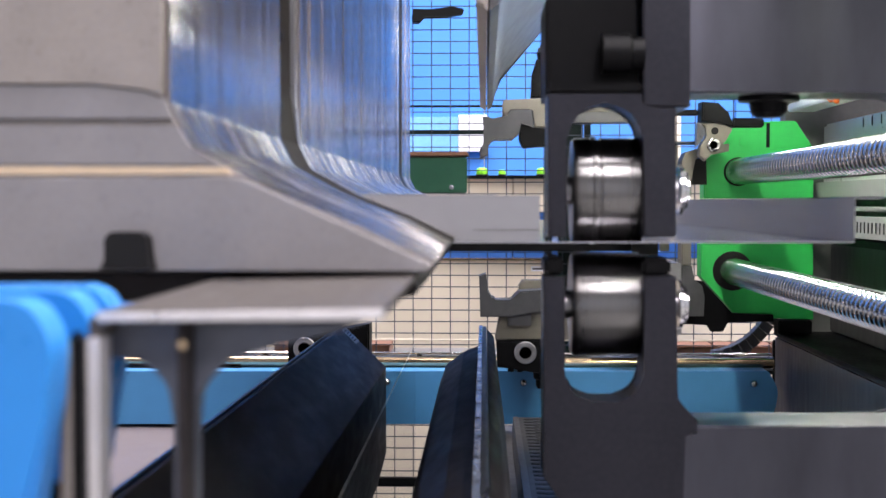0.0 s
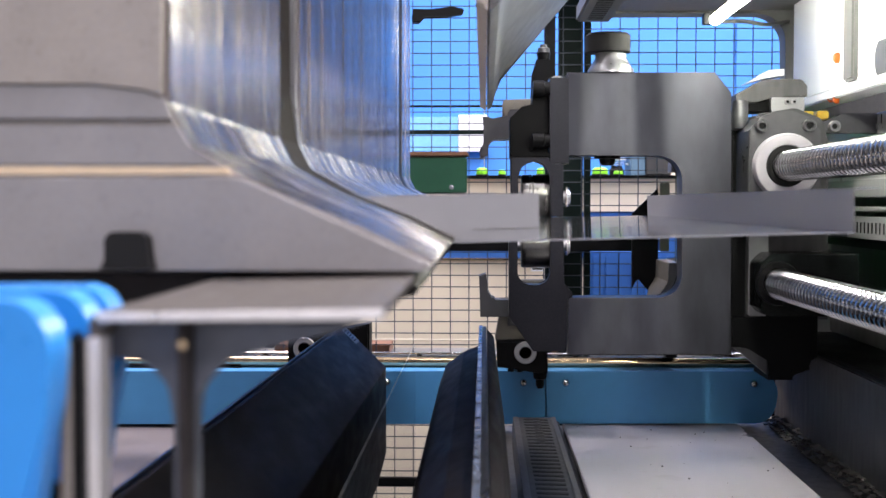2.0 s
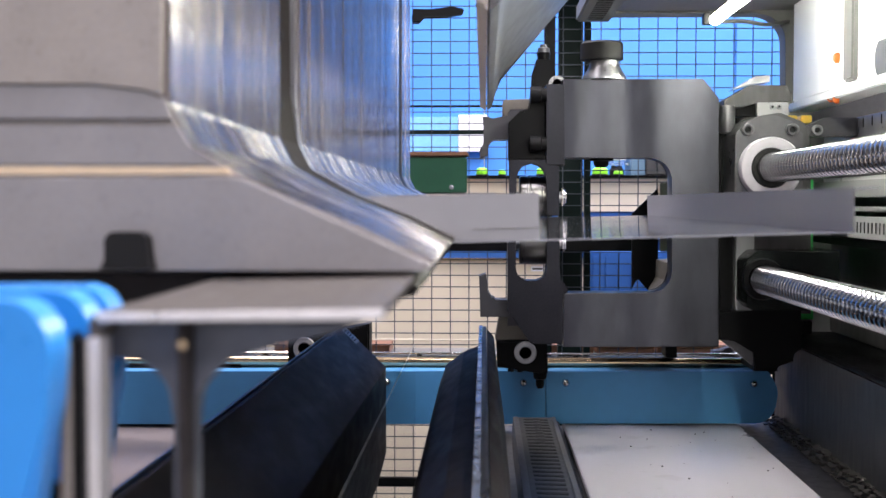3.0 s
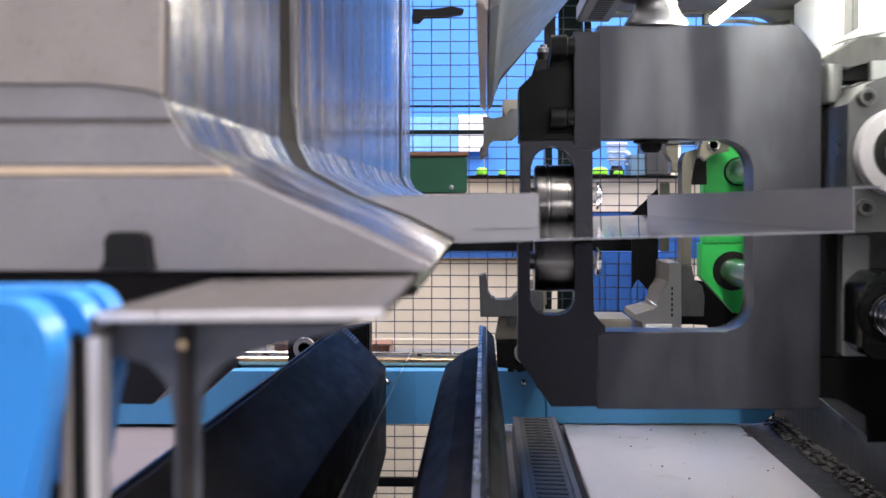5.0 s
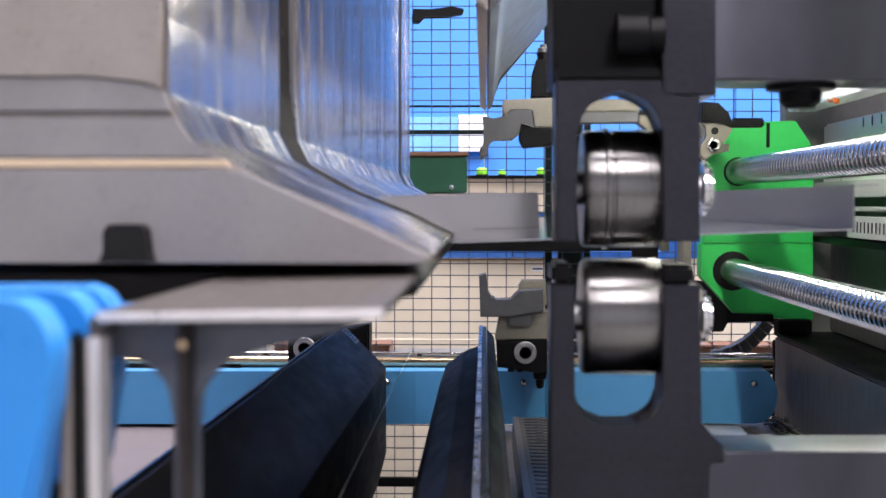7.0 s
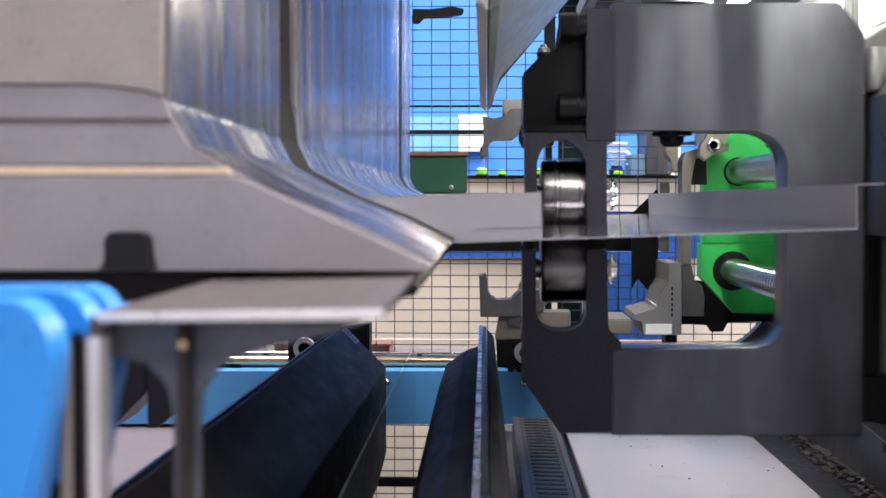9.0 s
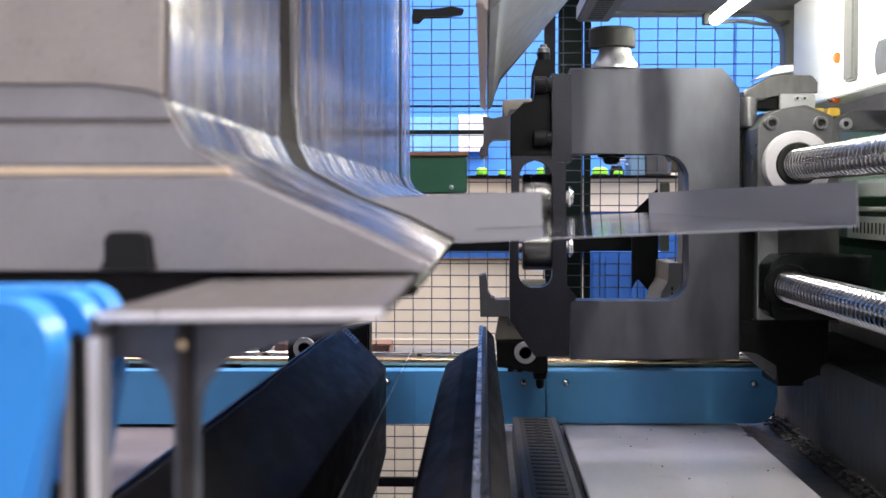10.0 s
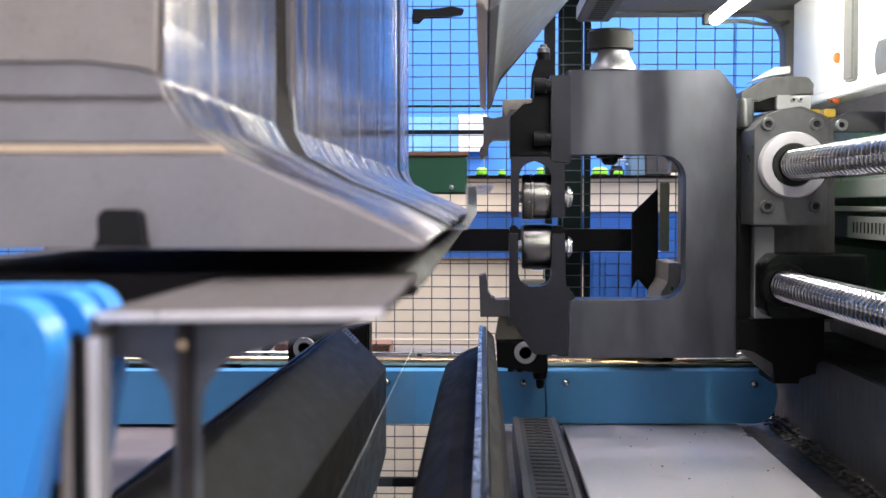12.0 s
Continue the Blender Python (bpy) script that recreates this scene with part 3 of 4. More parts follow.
def build_far_clamps():
    """Far pair of sheet grippers and the nozzle block."""
    y = 2.70
    u = thing("upper_gripper", "beige steel gripper arm with a hooked dark finger", "gripper")
    prism("arm", [(0.0408, 1.4256) + (0.006,), (0.1602, 1.4302), (0.1605, 1.3644), (0.1107, 1.3645), (0.1069, 1.4055) + (0.004,), (0.0558, 1.4056) + (0.004,), (0.0521, 1.3883), (0.0397, 1.3895)], y, y + 0.07, beige, u, 0.003)
    prism("finger", [(-0.004, 1.3871), (0.011, 1.3871), (0.0135, 1.3809), (0.0284, 1.3858), (0.0521, 1.387), (0.0571, 1.4032) + (0.003,), (0.1044, 1.403) + (0.003,), (0.1082, 1.362), (0.0796, 1.3745), (0.0759, 1.3496) + (0.008,), (0.0597, 1.3372) + (0.008,), (0.0185, 1.3373) + (0.012,), (0.0061, 1.3249), (0.0074, 1.3024) + (0.004,), (-0.0101, 1.2962) + (0.004,), (-0.0101, 1.3149), (-0.0002, 1.3274), (-0.0002, 1.3697)], y - 0.02, y + 0.05, housing_grey, u, 0.002)
    prism("catch", [(0.0771, 1.372), (0.1107, 1.3608), (0.153, 1.3619), (0.1531, 1.3271), (0.0859, 1.3198) + (0.006,), (0.0772, 1.3372)], y - 0.01, y + 0.06, black_steel, u, 0.003)
    prism("cross_arm", [(0.1603, 1.4265), (0.3436, 1.4272), (0.3438, 1.4), (0.1603, 1.4004)], y + 0.02, y + 0.07, beige, u, 0.003)
    prism("under_plate", [(0.1603, 1.3992), (0.3401, 1.3987), (0.3402, 1.3764), (0.1604, 1.3743)], y + 0.01, y + 0.07, housing_grey, u, 0.002)
    prism("end_wedge", [(0.3414, 1.3913), (0.376, 1.3912), (0.3836, 1.3689), (0.3664, 1.3541), (0.3415, 1.3739)], y, y + 0.06, beige, u, 0.003)
    prism("holder", [(0.1054, 1.4837), (0.1152, 1.5158), (0.145, 1.5157), (0.1478, 1.4315), (0.1031, 1.4316)], y + 0.012, y + 0.06, black_steel, u, 0.004)
    lathe("nipple", [(0, 0.013), (0.012, 0.015), (0.016, 0.015)], (0.1315, y + 0.03, 1.5161), "z", black_steel, u, n=18)
    lathe("nipple_cap", [(0.0165, 0.014), (0.026, 0.013), (0.028, 0.008), (0.034, 0.008)], (0.1315, y + 0.03, 1.5161), "z", housing_grey, u, n=18)
    lathe("ring", [(0, 0.018), (-0.008, 0.018), (-0.008, 0.010), (0.0, 0.010)], (0.1602, y + 0.012, 1.4615), "y", machined, u, n=24)
    box("hanger", 0.1365, 0.1602, y + 0.071, y + 0.105, 1.3783, 1.6602 + 0.001, black_steel, u, 0.003)
    prism("side_clamp", [(0.4782, 1.4206), (0.514, 1.4181), (0.5363, 1.3958, 0.005), (0.5489, 1.3648), (0.5193, 1.3768), (0.4773, 1.3784)], y, y + 0.06, black_steel, u, 0.003)
    box("clamp_tail", 0.5495, 0.6180, y + 0.02, y + 0.05, 1.3655, 1.3860, black_steel, u, 0.003)
    box("link_bar", 0.3440, 0.4770, y + 0.04, y + 0.06, 1.3930, 1.4060, black_steel, u, 0.002)
    prism("clamp_plate", [(0.4791, 1.3755), (0.5224, 1.3754), (0.5473, 1.3617), (0.5327, 1.3344), (0.4872, 1.291), (0.4735, 1.3034), (0.4771, 1.3246, 0.005), (0.4905, 1.3444, 0.005), (0.4916, 1.3618)], y + 0.01, y + 0.04, beige, u, 0.003)
    prism("clamp_side", [(0.4690, 1.3755), (0.4780, 1.3755), (0.4880, 1.3610), (0.4870, 1.3450), (0.4730, 1.3260), (0.4690, 1.3240)], y + 0.014, y + 0.04, housing_grey, u, 0.002)
    # black disc on the plate imitates a shaded hole
    lathe("hole", [(0, 0.008), (-0.0015, 0.008)], (0.5077, y + 0.0096, 1.3568), "y", rubber, u, n=18)
    lathe("ring", [(0, 0.015), (-0.004, 0.015), (-0.005, 0.013), (-0.005, 0.009), (0.0, 0.009)], (0.5043, y + 0.0096, 1.3258), "y", polished, u, "bright steel ring", 24)

    l = thing("lower_gripper", "dark steel lower gripper with a hooked finger and nozzle", "gripper")
    prism("finger", [(-0.0111, 1.037), (0.004, 1.042), (0.0078, 1.0219), (0.0065, 1.0068) + (0.01,), (0.0191, 0.9842) + (0.01,), (0.0592, 0.9818), (0.0767, 1.0032), (0.1293, 1.0071), (0.1319, 0.9594), (0.0606, 0.9466), (-0.0085, 0.9464)], y - 0.02, y + 0.05, housing_grey, l, 0.003)
    prism("jaw_block", [(0.078, 1.0095), (0.0867, 1.0234), (0.1392, 1.0235), (0.1419, 0.9682), (0.0818, 0.9668)], y + 0.052, y + 0.1, beige, l, 0.003)
    prism("key", [(0.0518, 0.9441), (0.1044, 0.9543), (0.1045, 0.9266), (0.0518, 0.9264)], y - 0.012, y - 0.001, housing_grey, l, 0.002)
    for px in (0.0602, 0.0815):
        lathe("foot_screw", [(0, 0.007), (-0.008, 0.007)], (px, y + 0.03, 0.8268), "z", black_steel, l, n=14)
    prism("wedge", [(0.0342, 0.9453), (0.1044, 0.9555), (0.1919, 0.9558), (0.1922, 0.8942), (0.0243, 0.8935)], y, y + 0.08, beige, l, 0.003)
    prism("block", [(0.0268, 0.8923), (0.1396, 0.8965), (0.1411, 0.8209), (0.1048, 0.8232), (0.0294, 0.8355)], y - 0.01, y + 0.08, black_steel, l, 0.003)
    lathe("ring", [(0, 0.025), (-0.006, 0.025), (-0.008, 0.023), (-0.008, 0.014), (0.004, 0.014)], (0.0915, y - 0.01, 0.8672), "y", machined, l, "machined steel ring", 30)
    lathe("nozzle", [(0, 0.016), (-0.014, 0.014), (-0.016, 0.010), (-0.030, 0.009), (-0.036, 0.006)], (0.1252, y + 0.02, 0.8192), "z", black_steel, l, n=18)
    box("bracket", 0.0477, 0.1352, y + 0.078, y + 0.19, 0.8394, 0.8621, black_steel, l, 0.003)
    m = thing("ring_holder", "dark bearing holder with a steel ring", "holder")
    prism("block", [(-0.4355, 0.8943), (-0.2541, 0.9304), (-0.2544, 0.819), (-0.4358, 0.8181)], y - 0.02, y + 0.05, black_steel, m, 0.004)
    lathe("ring", [(0, 0.025), (-0.006, 0.025), (-0.008, 0.023), (-0.008, 0.014), (0.004, 0.014)], (-0.3978, y - 0.02, 0.876), "y", machined, m, n=30)
    box("bracket", -0.399, -0.2727, y + 0.05, y + 0.19, 0.8394, 0.8715, black_steel, m)
    s = thing("spare_tool", "stepped pale machined tool block on a black carrier", "tool block")
    ys = 2.80
    outline = [(0.417, 1.0623) + (0.003,), (0.4449, 1.0624) + (0.003,), (0.4462, 0.8999), (0.3622, 0.8996), (0.3595, 0.9291), (0.3391, 0.9342), (0.3416, 0.947), (0.3898, 0.9599) + (0.006,), (0.3998, 0.9933), (0.4174, 1.0189)]
    prism("block", outline, 2.764, 2.965, beige, s, 0.002)
    prism("end_face", outline, 2.759, 2.7635, machined, s, 0.001, label="bright machined end face")
    box("label_plate", 0.3654, 0.4237, 2.756, 2.7588, 0.9016, 0.9247, white_paint, s, 0.0005, "pale label plate")
    for k in range(6):
        z = 0.9414 + k * 0.012
        box("engraved_bar", 0.4224, 0.4262, 2.7583, 2.7588, z, z + 0.007, black_steel, s, 0)
    prism("black_plate", [(0.358, 1.1716), (0.4206, 1.2335), (0.4225, 0.9579), (0.3732, 1.0162), (0.3591, 0.9902)], 2.966, 2.978, black_steel, s, 0.002)
    box("bright_strip", 0.4254, 0.4486, 2.966, 2.974, 1.0805, 1.2466, beige, s, 0.002)
    box("foot", 0.4203, 0.446, ys + 0.02, ys + 0.09, 0.8394, 0.8941, black_steel, s)
    box("base_plate", 0.2553, 0.3380, 2.78, 2.965, 0.9000, 0.9330, beige, s, 0.003)
    for k in range(6):
        lathe("stud", [(0, 0.004), (0.004, 0.004), (0.006, 0.002)], (0.392 + 0.0004 * k, 2.785 + k * 0.026, 0.962), "z", machined, s, n=10)
    g = thing("side_gripper", "beige steel C shaped gripper with a black lower arm", "gripper")
    prism("body", [(0.4495, 1.0562), (0.4477, 1.2934, 0.01), (0.4552, 1.3125, 0.01), (0.4894, 1.3227, 0.01), (0.5122, 1.3316), (0.5528, 1.3315), (0.553, 1.3149), (0.5175, 1.3073), (0.4946, 1.3061, 0.01), (0.4782, 1.2972, 0.01), (0.4707, 1.2806), (0.4684, 1.2486), (0.4699, 1.0563)], 2.775, 2.845, beige, g, 0.003, label="beige C shaped body")
    prism("lower_bracket", [(0.4495, 1.0550), (0.4712, 1.0550), (0.4765, 1.0241, 0.01), (0.4945, 1.0113, 0.01), (0.5011, 0.9856), (0.4989, 0.9405), (0.4495, 0.9403)], 2.775, 2.84, housing_grey, g, 0.003)
    prism("lower_arm", [(0.4843, 1.0196), (0.5101, 1.0158), (0.5752, 0.9405), (0.6718, 0.9382), (0.6719, 0.9226), (0.5651, 0.9222), (0.5562, 0.8987, 0.005), (0.5266, 0.8986, 0.005), (0.5213, 0.9156), (0.4528, 0.9153), (0.4526, 0.9349), (0.5056, 0.9351), (0.5091, 0.9833)], 2.842, 2.858, black_steel, g, 0.002, label="black lower arm")
    prism("upper_wedge", [(0.4122, 1.3314), (0.4417, 1.3314), (0.4421, 1.2683), (0.4267, 1.2683), (0.4278, 1.2941, 0.01), (0.4162, 1.3108, 0.01)], 2.80, 2.86, beige, g, 0.002)
    box("top_bar", 0.4122, 0.5110, 2.79, 2.86, 1.3325, 1.3380, housing_grey, g, 0.001)
    prism("pivot_cover", [(0.4730, 1.2400), (0.4722, 1.2850, 0.012), (0.4850, 1.3000, 0.012), (0.5060, 1.3000, 0.006), (0.5085, 1.2400)], 2.80, 2.842, rubber, g, 0.003, label="black pivot cover")


# ---- clamping tool along the machine ----
def tool_outline(d=0.0):
    """Flank, curved throat and nose of the upper clamping tool; d: how far it stands back."""
    return [(-0.3009, 1.1671), (-0.0278, 1.1674) + (0.001,), (-0.0217, 1.1709) + (0.002,), (-0.0575, 1.1883), (-0.1001, 1.2053) + (0.02,), (-0.1388, 1.2266) + (0.012,), (-0.1485, 1.2459) + (0.008,), (-0.1486 - d, 1.285), (-0.1486 - d, 1.62), (-0.31, 1.62)]


def build_clamping_tool():
    t = thing("clamping_tool", "segmented ground steel clamping tool with a rounded nose", "press tool", at=(0, 0, 0))
    # near segment with its banded end face
    o = tool_outline()
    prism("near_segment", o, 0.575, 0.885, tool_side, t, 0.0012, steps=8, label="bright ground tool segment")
    prism("end_plate", [(-0.3009, 1.1674), (-0.0289, 1.1679) + (0.001,), (-0.0246, 1.1703), (-0.0575, 1.1851), (-0.1135, 1.2106), (-0.1215, 1.2112), (-0.3001, 1.2113)], 0.569, 0.5748, tool_face, t, 0.0006, label="pale ground end face")
    prism("strip", [(-0.3, 1.2126), (-0.1193, 1.213), (-0.122, 1.2165), (-0.3, 1.2172)], 0.5695, 0.5748, gold_strip, t, 0.0004, label="brass coloured strip")
    prism("band", [(-0.3, 1.2177), (-0.1241, 1.2175), (-0.1388, 1.2255), (-0.1449, 1.2361), (-0.2996, 1.2365)], 0.5695, 0.5748, tool_face, t, 0.0005)
    prism("groove", [(-0.2996, 1.2367), (-0.1451, 1.2364), (-0.1465, 1.2388), (-0.2995, 1.2391)], 0.572, 0.5748, tool_brown, t, 0)
    prism("band", [(-0.2995, 1.2394), (-0.147, 1.2391), (-0.1501, 1.2478), (-0.16, 1.2521), (-0.1828, 1.2548), (-0.2992, 1.2557)], 0.5695, 0.5748, tool_face, t, 0.0005)
    prism("upper_plate", [(-0.2992, 1.2562), (-0.1828, 1.2556), (-0.16, 1.2529), (-0.1517, 1.2505), (-0.151, 1.285), (-0.151, 1.62), (-0.3, 1.62)], 0.568, 0.5748, tool_brown, t, 0.0006, label="brown phosphated upper face")
    prism("latch", [(-0.179, 1.1685), (-0.1752, 1.1727), (-0.1762, 1.1824) + (0.002,), (-0.1735, 1.1861) + (0.002,), (-0.1592, 1.1861) + (0.002,), (-0.1565, 1.1837) + (0.002,), (-0.1561, 1.1727), (-0.1535, 1.1685)], 0.558, 0.5688, rubber, t, 0.0008, label="black rubber latch")
    # spacer, then the row of narrow segments
    prism("spacer", tool_outline(0.006), 0.887, 0.970, tool_gap, t, 0.001, steps=8)
    prism("shim", tool_outline(0.003), 0.971, 0.986, machined, t, 0.0008, steps=8)
    prism("shim", tool_outline(0.002), 2.125, 2.20, black_steel, t, 0.0008, steps=8)
    for z in (1.3242, 1.2735):
        lathe("dowel", [(0, 0.0035), (0.0025, 0.0035), (0.003, 0.003)], (-0.1486 - 0.006, 0.915, z), "x", black_steel, t, n=14)
    rng = random.Random(7)
    y = 0.987
    while y < 2.44:
        w = rng.choice((0.03, 0.04, 0.05, 0.06, 0.10))
        if 2.08 < y < 2.2:
            y = 2.201
        if y < 2.1:
            w = min(w, 2.124 - y)
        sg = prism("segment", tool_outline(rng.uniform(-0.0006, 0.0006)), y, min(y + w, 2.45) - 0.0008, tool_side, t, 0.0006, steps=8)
        sg.matrix_world = Matrix.Translation((-0.1486, y, 0)) @ pose(0, 0, 0, 0, 0, rng.uniform(-0.35, 0.35)) @ Matrix.Translation((0.1486, -y, 0))
        y += w
    # sloping throat and nose faces take the copy with painted dark reflections
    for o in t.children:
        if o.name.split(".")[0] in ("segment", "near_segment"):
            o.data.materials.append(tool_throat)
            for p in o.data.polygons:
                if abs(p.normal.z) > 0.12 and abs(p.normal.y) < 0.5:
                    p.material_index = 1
    box("upper_beam", -0.36, -0.14, 0.56, 2.46, 1.621, 1.95, side_grey, t, 0.004)
    return t


def build_lower_jaw():
    j = thing("lower_jaw", "grey steel lower clamping jaw with an arched web", "press tool")
    # bent plate: top and near leg
    prism("top_plate", [(-0.1317, 1.1545), (-0.1316, 1.1635) + (0.005,), (-0.0324, 1.1653), (-0.0337, 1.1612), (-0.1273, 1.1603) + (0.003,), (-0.1273, 1.1545)], 0.40, 0.60, jaw_steel, j, 0.0006, steps=7)
    # highlights along the front edge and leg are painted by a near-white colour
    prism("front_edge", [(-0.128, 1.1603), (-0.1288, 1.1632), (-0.0326, 1.1648), (-0.0337, 1.1614)], 0.3975, 0.3998, bright_edge, j, 0.0005, label="front edge with a painted pale highlight")
    prism("leg", [(-0.1348, 1.001), (-0.1319, 1.1548), (-0.1271, 1.1549), (-0.1288, 1.0011)], 0.3955, 0.41, bright_edge, j, 0.0008, label="upright edge with a painted white highlight")
    prism("back_lip", [(-0.3289, 1.1642), (-0.0397, 1.1648), (-0.0327, 1.1569), (-0.0341, 1.1541), (-0.0417, 1.1518), (-0.3292, 1.1482)], 0.602, 2.4, blade_dark, j, 0.0008)
    prism("web_plate", [(-0.1334, 1.1579), (-0.0425, 1.1583), (-0.0494, 1.1555), (-0.0741, 1.1495) + (0.01,), (-0.09, 1.1444) + (0.012,), (-0.0996, 1.1345) + (0.012,), (-0.1008, 1.1245), (-0.1019, 0.9937), (-0.1091, 0.9936), (-0.108, 1.1245), (-0.1099, 1.1364) + (0.012,), (-0.1174, 1.1443) + (0.012,), (-0.1336, 1.1466)], 0.418, 0.43, jaw_web, j, 0.0006, steps=7)
    box("rib", -0.1032, -0.1001, 0.404, 0.417, 1.0004, 1.1594, blade_dark, j, 0.0008)
    lathe("pin", [(0, 0.0016), (-0.002, 0.0016)], (-0.1009, 0.404, 1.1523), "y", bronze, j, n=12)
    box("column", -0.1453, -0.0503, 0.3985, 0.58, 0.0, 1.0049, side_grey, j, 0.003)
    # dark side plate behind the blue discs
    d = thing("side_plate", "dark steel side plate with worn brown edges", "plate")
    box("plate", -0.1357, -0.1309, 0.388, 0.399, 0.0, 1.1576, black_steel, d, 0.002)
    box("edge", -0.1365, -0.1334, 0.384, 0.396, 0.0, 1.1561, tool_brown, d, 0.002, "worn brown edge")
    # blue pads in a row
    for k, yy in enumerate((0.372, 0.412, 0.437)):
        b = thing("blue_pad", "light blue plastic support pad with rounded edges", "support pad", "blue pads in a row")
        prism("pad", [(-0.2026, 1.1699), (-0.1384, 1.1701) + (0.012,), (-0.1313, 1.1578) + (0.02,), (-0.1328, 1.1368), (-0.1375, 1.105), (-0.2039, 1.1044)], yy - 0.009, yy + 0.009, disc_blue, b, 0.0030, steps=8)
        box("mount", -0.1934, -0.1421, yy - 0.007, yy + 0.007, 0.0, 1.1061, black_steel, b)


def build_blades():
    # inclined dark beam under the clamping tool
    b = thing("bending_beam", "dark inclined steel beam with worn pale edges", "beam")
    y1 = 2.2
    prism("body", [(-0.2576, 0.974), (-0.2540, 0.9741), (-0.1784, 0.9) + (0.006,), (-0.1777, 0.7447), (-0.1943, 0.6822), (-0.2585, 0.6817)], 0.62, y1, blade_dark, b, 0.003, steps=6)
    box("edge_strip", -0.2674, -0.2582, 0.62, y1, 0.9524, 0.9761, beam_edge, b, 0.003, "worn dark edge strip")
    prism("tag", [(-0.2520, 0.9724), (-0.2516, 0.9729), (-0.2262, 0.9480), (-0.2266, 0.9475)], y1 - 0.06, y1 - 0.004, beige, b, 0, label="pale stamped tag")
    for k in range(5):
        u = -0.2490 + k * 0.0042
        prism("tag_bar", [(u, 0.9700 - k * 0.0041), (u + 0.0004, 0.9704 - k * 0.0041), (u + 0.0022, 0.9687 - k * 0.0041), (u + 0.0018, 0.9683 - k * 0.0041)], y1 - 0.048, y1 - 0.018, rubber, b, 0)
    for o in b.children:
        for v in o.data.vertices:
            v.co.z += 0.014 * (y1 - v.co.y)
    box("pedestal", -0.2376, -0.2016, 1.9, y1 - 0.05, 0.0, 0.6893, side_grey, b)
    # clear strip beside the beam
    s = thing("clear_guard", "thin clear plastic guard strip", "guard")
    prism("strip", [(-0.1096, 0.9767), (-0.1078, 0.9767), (-0.1081, 0.6993), (-0.1098, 0.6993)], 0.8, 1.9, film_plastic, s, 0)
    box("edge", -0.1094, -0.1085, 0.8, 1.9, 0.9768, 0.9774, bright_edge, s, 0.0002, "bright cut edge")
    box("rail", -0.1139, -0.1033, 0.8, 1.9, 0.0, 0.6997, black_steel, s, 0.001)
    # lower bending blade
    l = thing("lower_bending_tool", "dark lower bending blade with a bluish ground edge", "bending blade")
    y2 = 2.1
    prism("body", [(-0.0104, 0.9517), (-0.0339, 0.9418) + (0.02,), (-0.0652, 0.919) + (0.02,), (-0.077, 0.8845) + (0.02,), (-0.0908, 0.7956), (-0.1145, 0.6665), (-0.0101, 0.6674)], 0.75, y2, blade_dark, l, 0.003, steps=7)
    prism("edge", [(-0.0085, 0.9831) + (0.003,), (0.0042, 0.9861) + (0.003,), (0.0046, 0.6676), (-0.0086, 0.6674)], 0.75, y2, beam_edge, l, 0.001, label="dark ground edge strip")
    prism("back", [(0.0052, 0.9812), (0.0169, 0.9675) + (0.01,), (0.0219, 0.9243) + (0.02,), (0.0348, 0.826), (0.0449, 0.6679), (0.0056, 0.6676)], 0.75, y2 - 0.004, blade_dark, l, 0.002)
    for k in range(13):
        yy = 0.92 + k * 0.09
        box("seam", -0.0088, -0.0026, yy, yy + 0.002, 0.9860, 0.9880, rubber, l, 0)
    box("edge_face", -0.0086, -0.0028, 0.752, y2 - 0.002, 0.9835, 0.9873, blade_shine, l, 0.0004, "bright bluish ground face")
    box("base", -0.0946, 0.0322, 0.8, y2, 0.5, 0.6679 - 0.001, side_grey, l)
    # upper bending blade
    u = thing("upper_bending_tool", "worn grey upper bending blade with a pointed edge", "bending blade")
    prism("body", [(0.0046, 1.3571), (0.0124, 1.3629), (0.0259, 1.4112), (0.1452, 1.5472), (0.1445, 1.7268), (0.0041, 1.728)], 1.0, y2, blade_grey, u, 0.003)
    prism("edge", [(-0.007, 1.363), (0.0027, 1.3562), (0.0032, 1.728), (-0.0094, 1.7281)], 1.0, y2, tool_brown, u, 0.002)
    box("carrier", -0.0067, 0.1469, 1.0, y2, 1.7296, 1.95, side_grey, u)
    # toothed belts
    tb = thing("toothed_belt", "dusty dark toothed belt in a channel", "belt")
    zf = 0.686
    zb = 0.7326
    x0, x1 = 0.063, 0.1541
    prism("band", [(0.95, zf - 0.02), (0.95, zb), (2.64, zb, 0.03), (2.70, zb - 0.04, 0.03), (2.70, zf - 0.02)], x0, x1, belt_grey, tb, 0.004, "x", steps=8)
    for xa, xb in ((x0, x0 + 0.012), (x1 - 0.010, x1)):
        box("lip", xa, xb, 0.95, 2.62, zb + 0.0005, zb + 0.004, belt_lip, tb, 0.001, "worn paler lip")
    for k in range(52):
        yy = 0.99 + k * 0.0315
        prism("slot", [(x0 + 0.022, yy + 0.003), (x1 - 0.018, yy - 0.003), (x1 - 0.018, yy + 0.011), (x0 + 0.022, yy + 0.015)], zb - 0.002, zb + 0.0008, rubber, tb, 0, "z")
        if k > 42:
            box("tooth", x0 + 0.040, x1 - 0.034, yy + 0.014, yy + 0.021, zb + 0.0002, zb + 0.0022, belt_lip, tb, 0.0006)
    box("channel", x1 + 0.003, x1 + 0.012, 0.95, 2.7, zf - 0.02, zb - 0.02, black_steel, tb, 0.001)
    box("base", x0, x1 + 0.012, 0.95, 2.7, zf - 0.032, zf - 0.021, black_steel, tb, 0.001)
    ub = thing("upper_belt", "pale toothed belt under the canopy", "belt")
